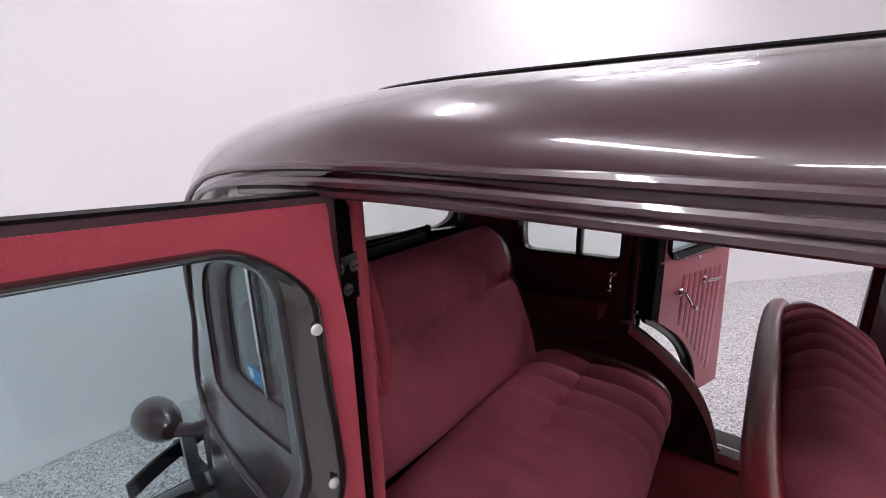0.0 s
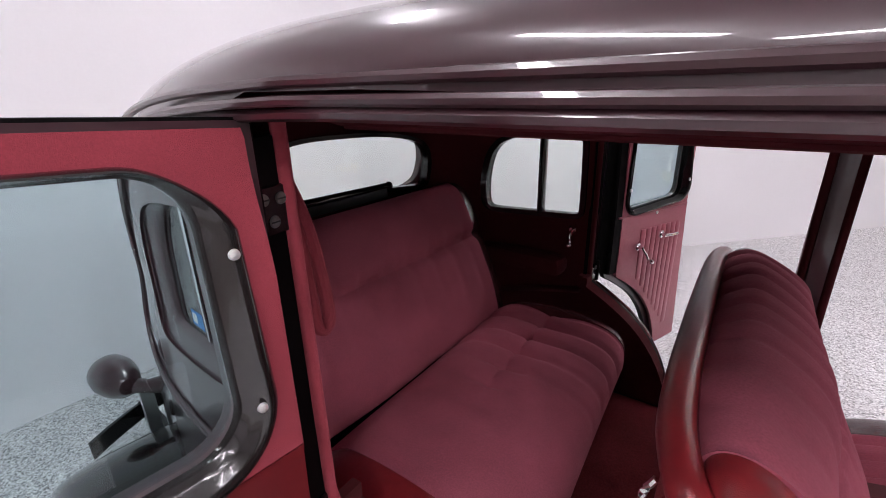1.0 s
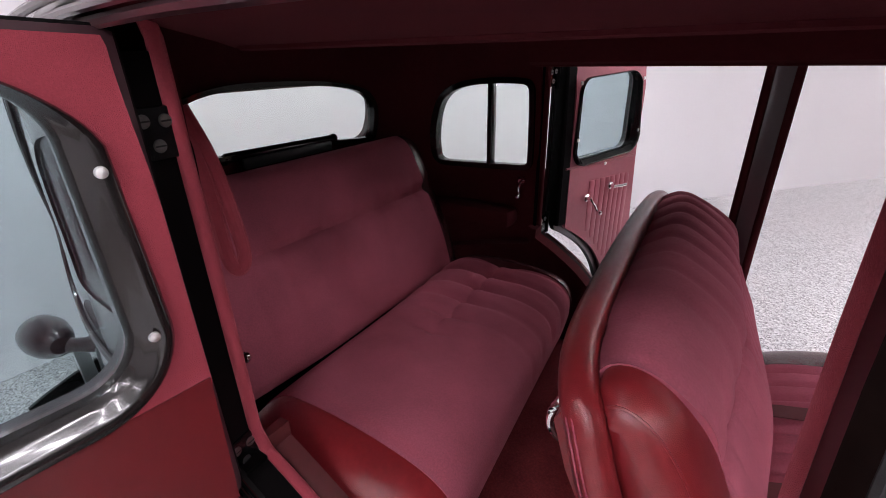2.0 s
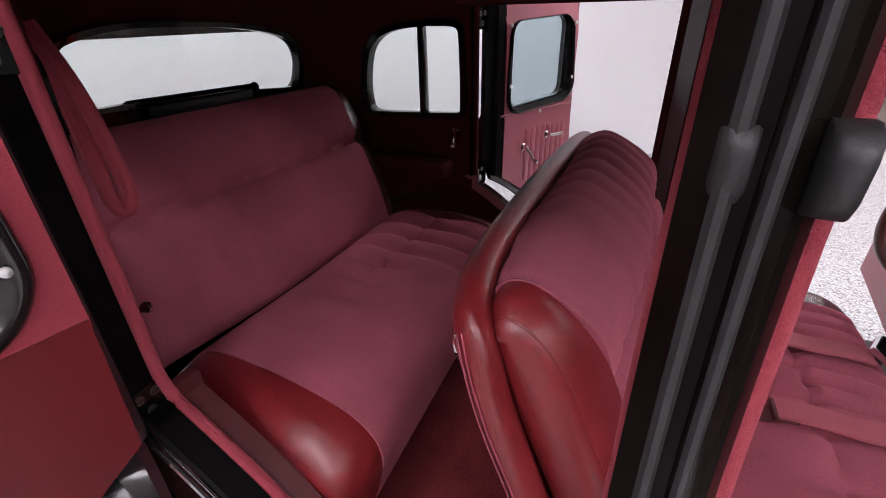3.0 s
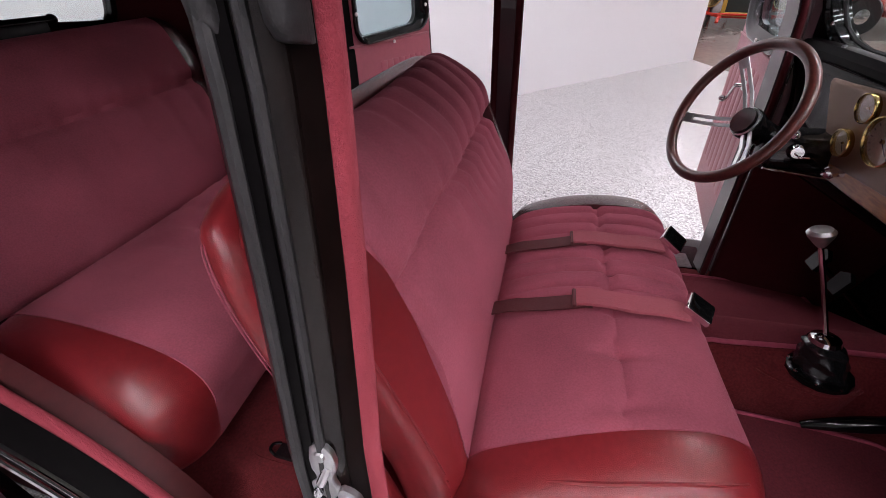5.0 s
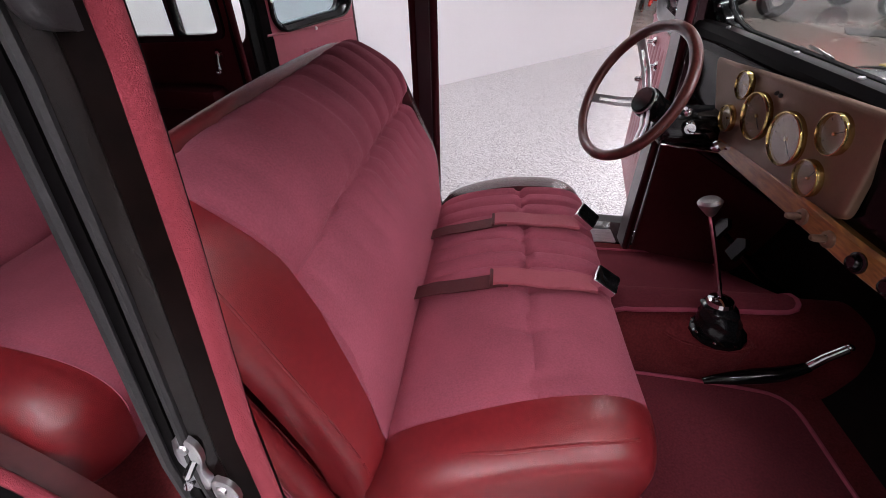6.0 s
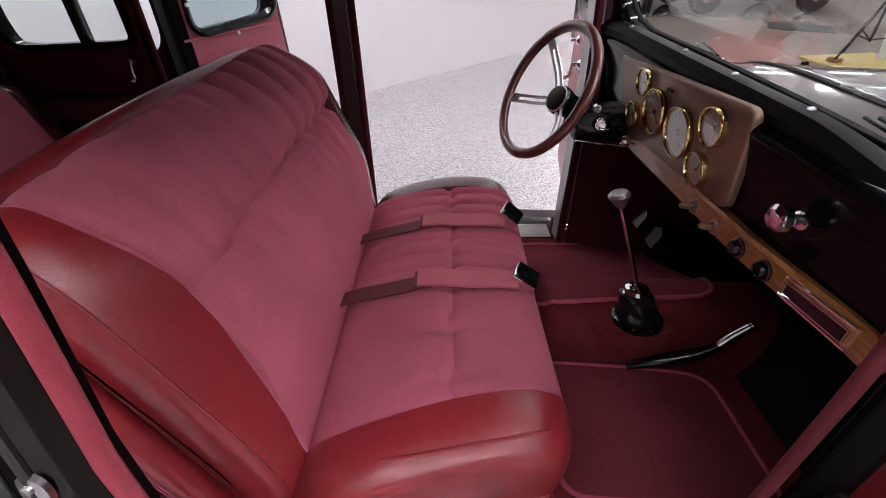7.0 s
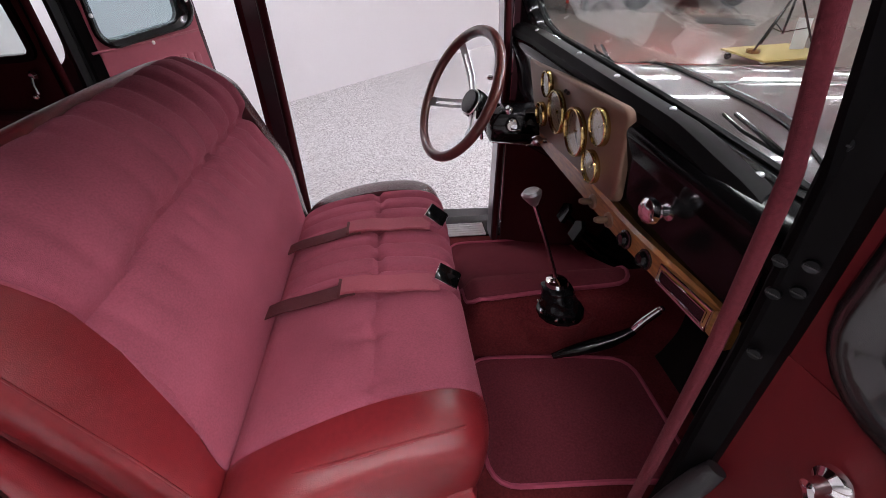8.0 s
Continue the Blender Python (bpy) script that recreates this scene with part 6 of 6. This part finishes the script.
for sx in (-1, 1):
    lampo = part("headlamp", lathe([(0.0, 0.16), (0.06, 0.15), (0.11, 0.09), (0.145, 0.02), (0.16, 0.0), (0.155, -0.02), (0.135, -0.02), (0.13, 0.0), (0.0, 0.06)], (sx * 0.56, -0.10, 0.60), (0, 1, 0), 28), BRASS, truck, "large polished brass headlamp", tp)
    part("lens", lathe([(0, -0.012), (0.13, -0.012), (0.13, -0.006), (0, -0.006)], (sx * 0.56, -0.10, 0.60), (0, 1, 0), 24), LENS, lampo, "", tp)
    part("lamp_fork", tube([(sx * 0.56, -0.05, 0.44), (sx * 0.56, 0.02, 0.34), (sx * 0.40, 0.10, 0.30)], 0.016), RED, truck, "", tp)
    part("chassis_rail", block(sx * 0.36 - 0.03, sx * 0.36 + 0.03, -0.15, 4.0, 0.24, 0.34, 0.01), RED, truck, "red chassis rail", tp)
    part("spring_horn", tube([(sx * 0.36, -0.12, 0.29), (sx * 0.37, -0.24, 0.27), (sx * 0.37, -0.28, 0.22)], 0.03), RED, truck, "", tp)
    for y in (0.35, 3.1):
        spoked_wheel(truck, (sx * 0.74, y, 0.40), 0.40, tp, RED)
    part("fender", shell(lambda a, b: (sx * (0.60 + 0.28 * b), 0.35 + 0.52 * math.cos(math.pi * a), 0.42 + 0.48 * math.sin(math.pi * a)), lambda a, b: (sx * (0.60 + 0.28 * b), 0.35 + 0.50 * math.cos(math.pi * a), 0.42 + 0.46 * math.sin(math.pi * a)), 20, 3), BLACK, truck, "black curved fender", tp)
part("front_axle", tube([(-0.72, 0.35, 0.33), (-0.4, 0.32, 0.26), (0.4, 0.32, 0.26), (0.72, 0.35, 0.33)], 0.028), RED, truck, "red front axle", tp)
part("cross_bar", tube([(-0.66, -0.06, 0.335), (0.66, -0.06, 0.335)], 0.02), RED, truck, "", tp)
part("name_plate", block(-0.06, 0.20, -0.048, -0.04, 0.31, 0.36, 0.004), BRASS, truck, "", tp)
build_panel = part("red_board", block(-0.7, 0.7, 0, 0.05, 0.9, 2.2, 0.01), material("dull red panel", (0.22, 0.03, 0.04), 0.6), None, "", local(Matrix.Translation((2.1, 14.2, 0))))
tagged(build_panel, "dull red display panel standing in the hall", "display panel")
part("foot", block(-0.7, 0.7, -0.2, 0.25, -0.004, 0.9, 0.02), GREY, build_panel, "", local(Matrix.Translation((2.1, 14.2, 0))))

# a red car further along
rm = Matrix.Translation((4.75, 10.45, 0)) @ pose(0, 0, 0, 0, 0, 8)
rp = local(rm)
redcar = thing("red_car", tuple(rm.translation), "bright red old car parked on polished concrete", "car")
part("body", loft([[(x, y, z) for y, z in smoothed([(0.05, 0.32), (0.0, 0.6), (0.08, 0.95), (0.35, 1.05 + h), (1.25, 1.05 + h), (1.52, 0.95), (1.6, 0.6), (1.55, 0.32)], 2, True)] for x, h in ((-1.6, -0.25), (-1.3, -0.05), (-0.2, 0.0), (0.2, 0.4), (1.6, 0.45), (2.2, 0.1), (2.7, -0.2))]), RED, redcar, "bright red rounded body", rp)
for x in (-0.05, 2.1):
    for y in (0.03, 1.57):
        tyre = part("wheel", lathe([(0.2, -0.08), (0.29, -0.085), (0.32, -0.05), (0.325, 0), (0.32, 0.05), (0.29, 0.085), (0.2, 0.08), (0.2, -0.08)], (x, y, 0.322), (0, 1, 0), 28), RUBBER, redcar, "black tyre with a chrome cap", rp)
        part("hub_cap", lathe([(0, -0.09), (0.1, -0.085), (0.19, -0.06), (0.2, 0.0), (0.19, 0.06), (0.1, 0.085), (0, 0.09)], (x, y, 0.322), (0, 1, 0), 22), CHROME, tyre, "", rp)
        part("fender", shell(lambda a, b: (x + 0.45 * math.cos(math.pi * a), y + (-0.16 + 0.3 * b if y < 0.8 else 0.16 - 0.3 * b), 0.30 + 0.42 * math.sin(math.pi * a)), lambda a, b: (x + 0.43 * math.cos(math.pi * a), y + (-0.15 + 0.29 * b if y < 0.8 else 0.15 - 0.29 * b), 0.30 + 0.40 * math.sin(math.pi * a)), 18, 4), RED, redcar, "", rp)
part("bumper", tube(smoothed([(-1.5, 0.0, 0.42), (-1.75, 0.2, 0.42), (-1.8, 0.8, 0.42), (-1.75, 1.4, 0.42), (-1.5, 1.6, 0.42)], 2), 0.045, 8), CHROME, redcar, "", rp)

# tripod and board on a plywood dolly
dm = Matrix.Translation((5.02, 6.08, 0)) @ pose(0, 0, 0, 0, 0, 14)
dp = local(dm)
dolly = thing("dolly", tuple(dm.translation), "flat yellow plywood dolly on black castors", "dolly")
part("deck", block(-0.52, 0.52, -0.36, 0.36, 0.105, 0.13, 0.006), PLY, dolly, "yellow plywood deck", dp)
for x in (-0.45, 0.45):
    for y in (-0.28, 0.28):
        cst = part("castor", lathe([(0, -0.016), (0.04, -0.016), (0.045, 0), (0.04, 0.016), (0, 0.016)], (x, y, 0.045), (1, 0.3, 0), 18), BLACK, dolly, "black castor wheel", dp)
        part("fork", block(x - 0.028, x + 0.028, y - 0.02, y + 0.02, 0.075, 0.105, 0.004), STEEL, cst, "", dp)
tripod = thing("tripod", tuple(dm.translation + Vector((0, 0, 0.13))), "black folding tripod standing on the plywood dolly", "tripod")
tpm = local(Matrix.Translation((5.02, 6.10, 0.13)))
for a in (200, 330, 85):
    e = Vector((math.cos(radians(a)), math.sin(radians(a)), 0))
    lg = part("leg", tube([tuple(e * 0.03 + Vector((0, 0, 0.66))), tuple(e * 0.20 + Vector((0, 0, 0.36))), tuple(e * 0.40 + Vector((0, 0, 0.01)))], 0.013, 8), BLACK, tripod, "", tpm)
    part("brace", tube([(0, 0, 0.22), tuple(e * 0.24 + Vector((0, 0, 0.29)))], 0.007, 6), BLACK, tripod, "", tpm)
    part("rubber_foot", ball(tuple(e * 0.40 + Vector((0, 0, 0.012))), 0.017, 6), RUBBER, lg, "", tpm)
part("column", tube([(0, 0, 0.20), (0, 0, 1.25)], 0.014, 10), BLACK, tripod, "", tpm)
part("collar", lathe([(0, 0), (0.035, 0), (0.035, 0.06), (0, 0.06)], (0, 0, 0.63), (0, 0, 1)), BLACK, tripod, "", tpm)
part("head", block(-0.05, 0.05, -0.04, 0.04, 1.25, 1.33, 0.012), BLACK, tripod, "", tpm)
leaf = part("white_board", block(-0.13, 0.13, -0.006, 0.006, 0, 0.36, 0.003), BOARD, None, "", local(Matrix.Translation((5.33, 6.18, 0.131)) @ pose(0, 0, 0, -10, 6, 20)))
tagged(leaf, "white board leaning upright on the plywood dolly", "board")
cable = part("cable_coil", tube([(4.66 + 0.07 * math.cos(t * 0.7), 5.98 + 0.09 * math.sin(t * 0.7), 0.138 + 0.0015 * t) for t in range(28)], 0.006, 6), WOOD, None, "", same)
tagged(cable, "coil of orange cable lying on the dolly", "cable")
rubber = part("rubber_mat", block(-0.47, 0.47, -0.34, 0.34, -0.004, 0.006, 0.003), GRATE, None, "", local(Matrix.Translation((5.86, 9.07, 0)) @ pose(0, 0, 0, 0, 0, -21)))
tagged(rubber, "dark rectangular rubber mat on the concrete floor", "mat")
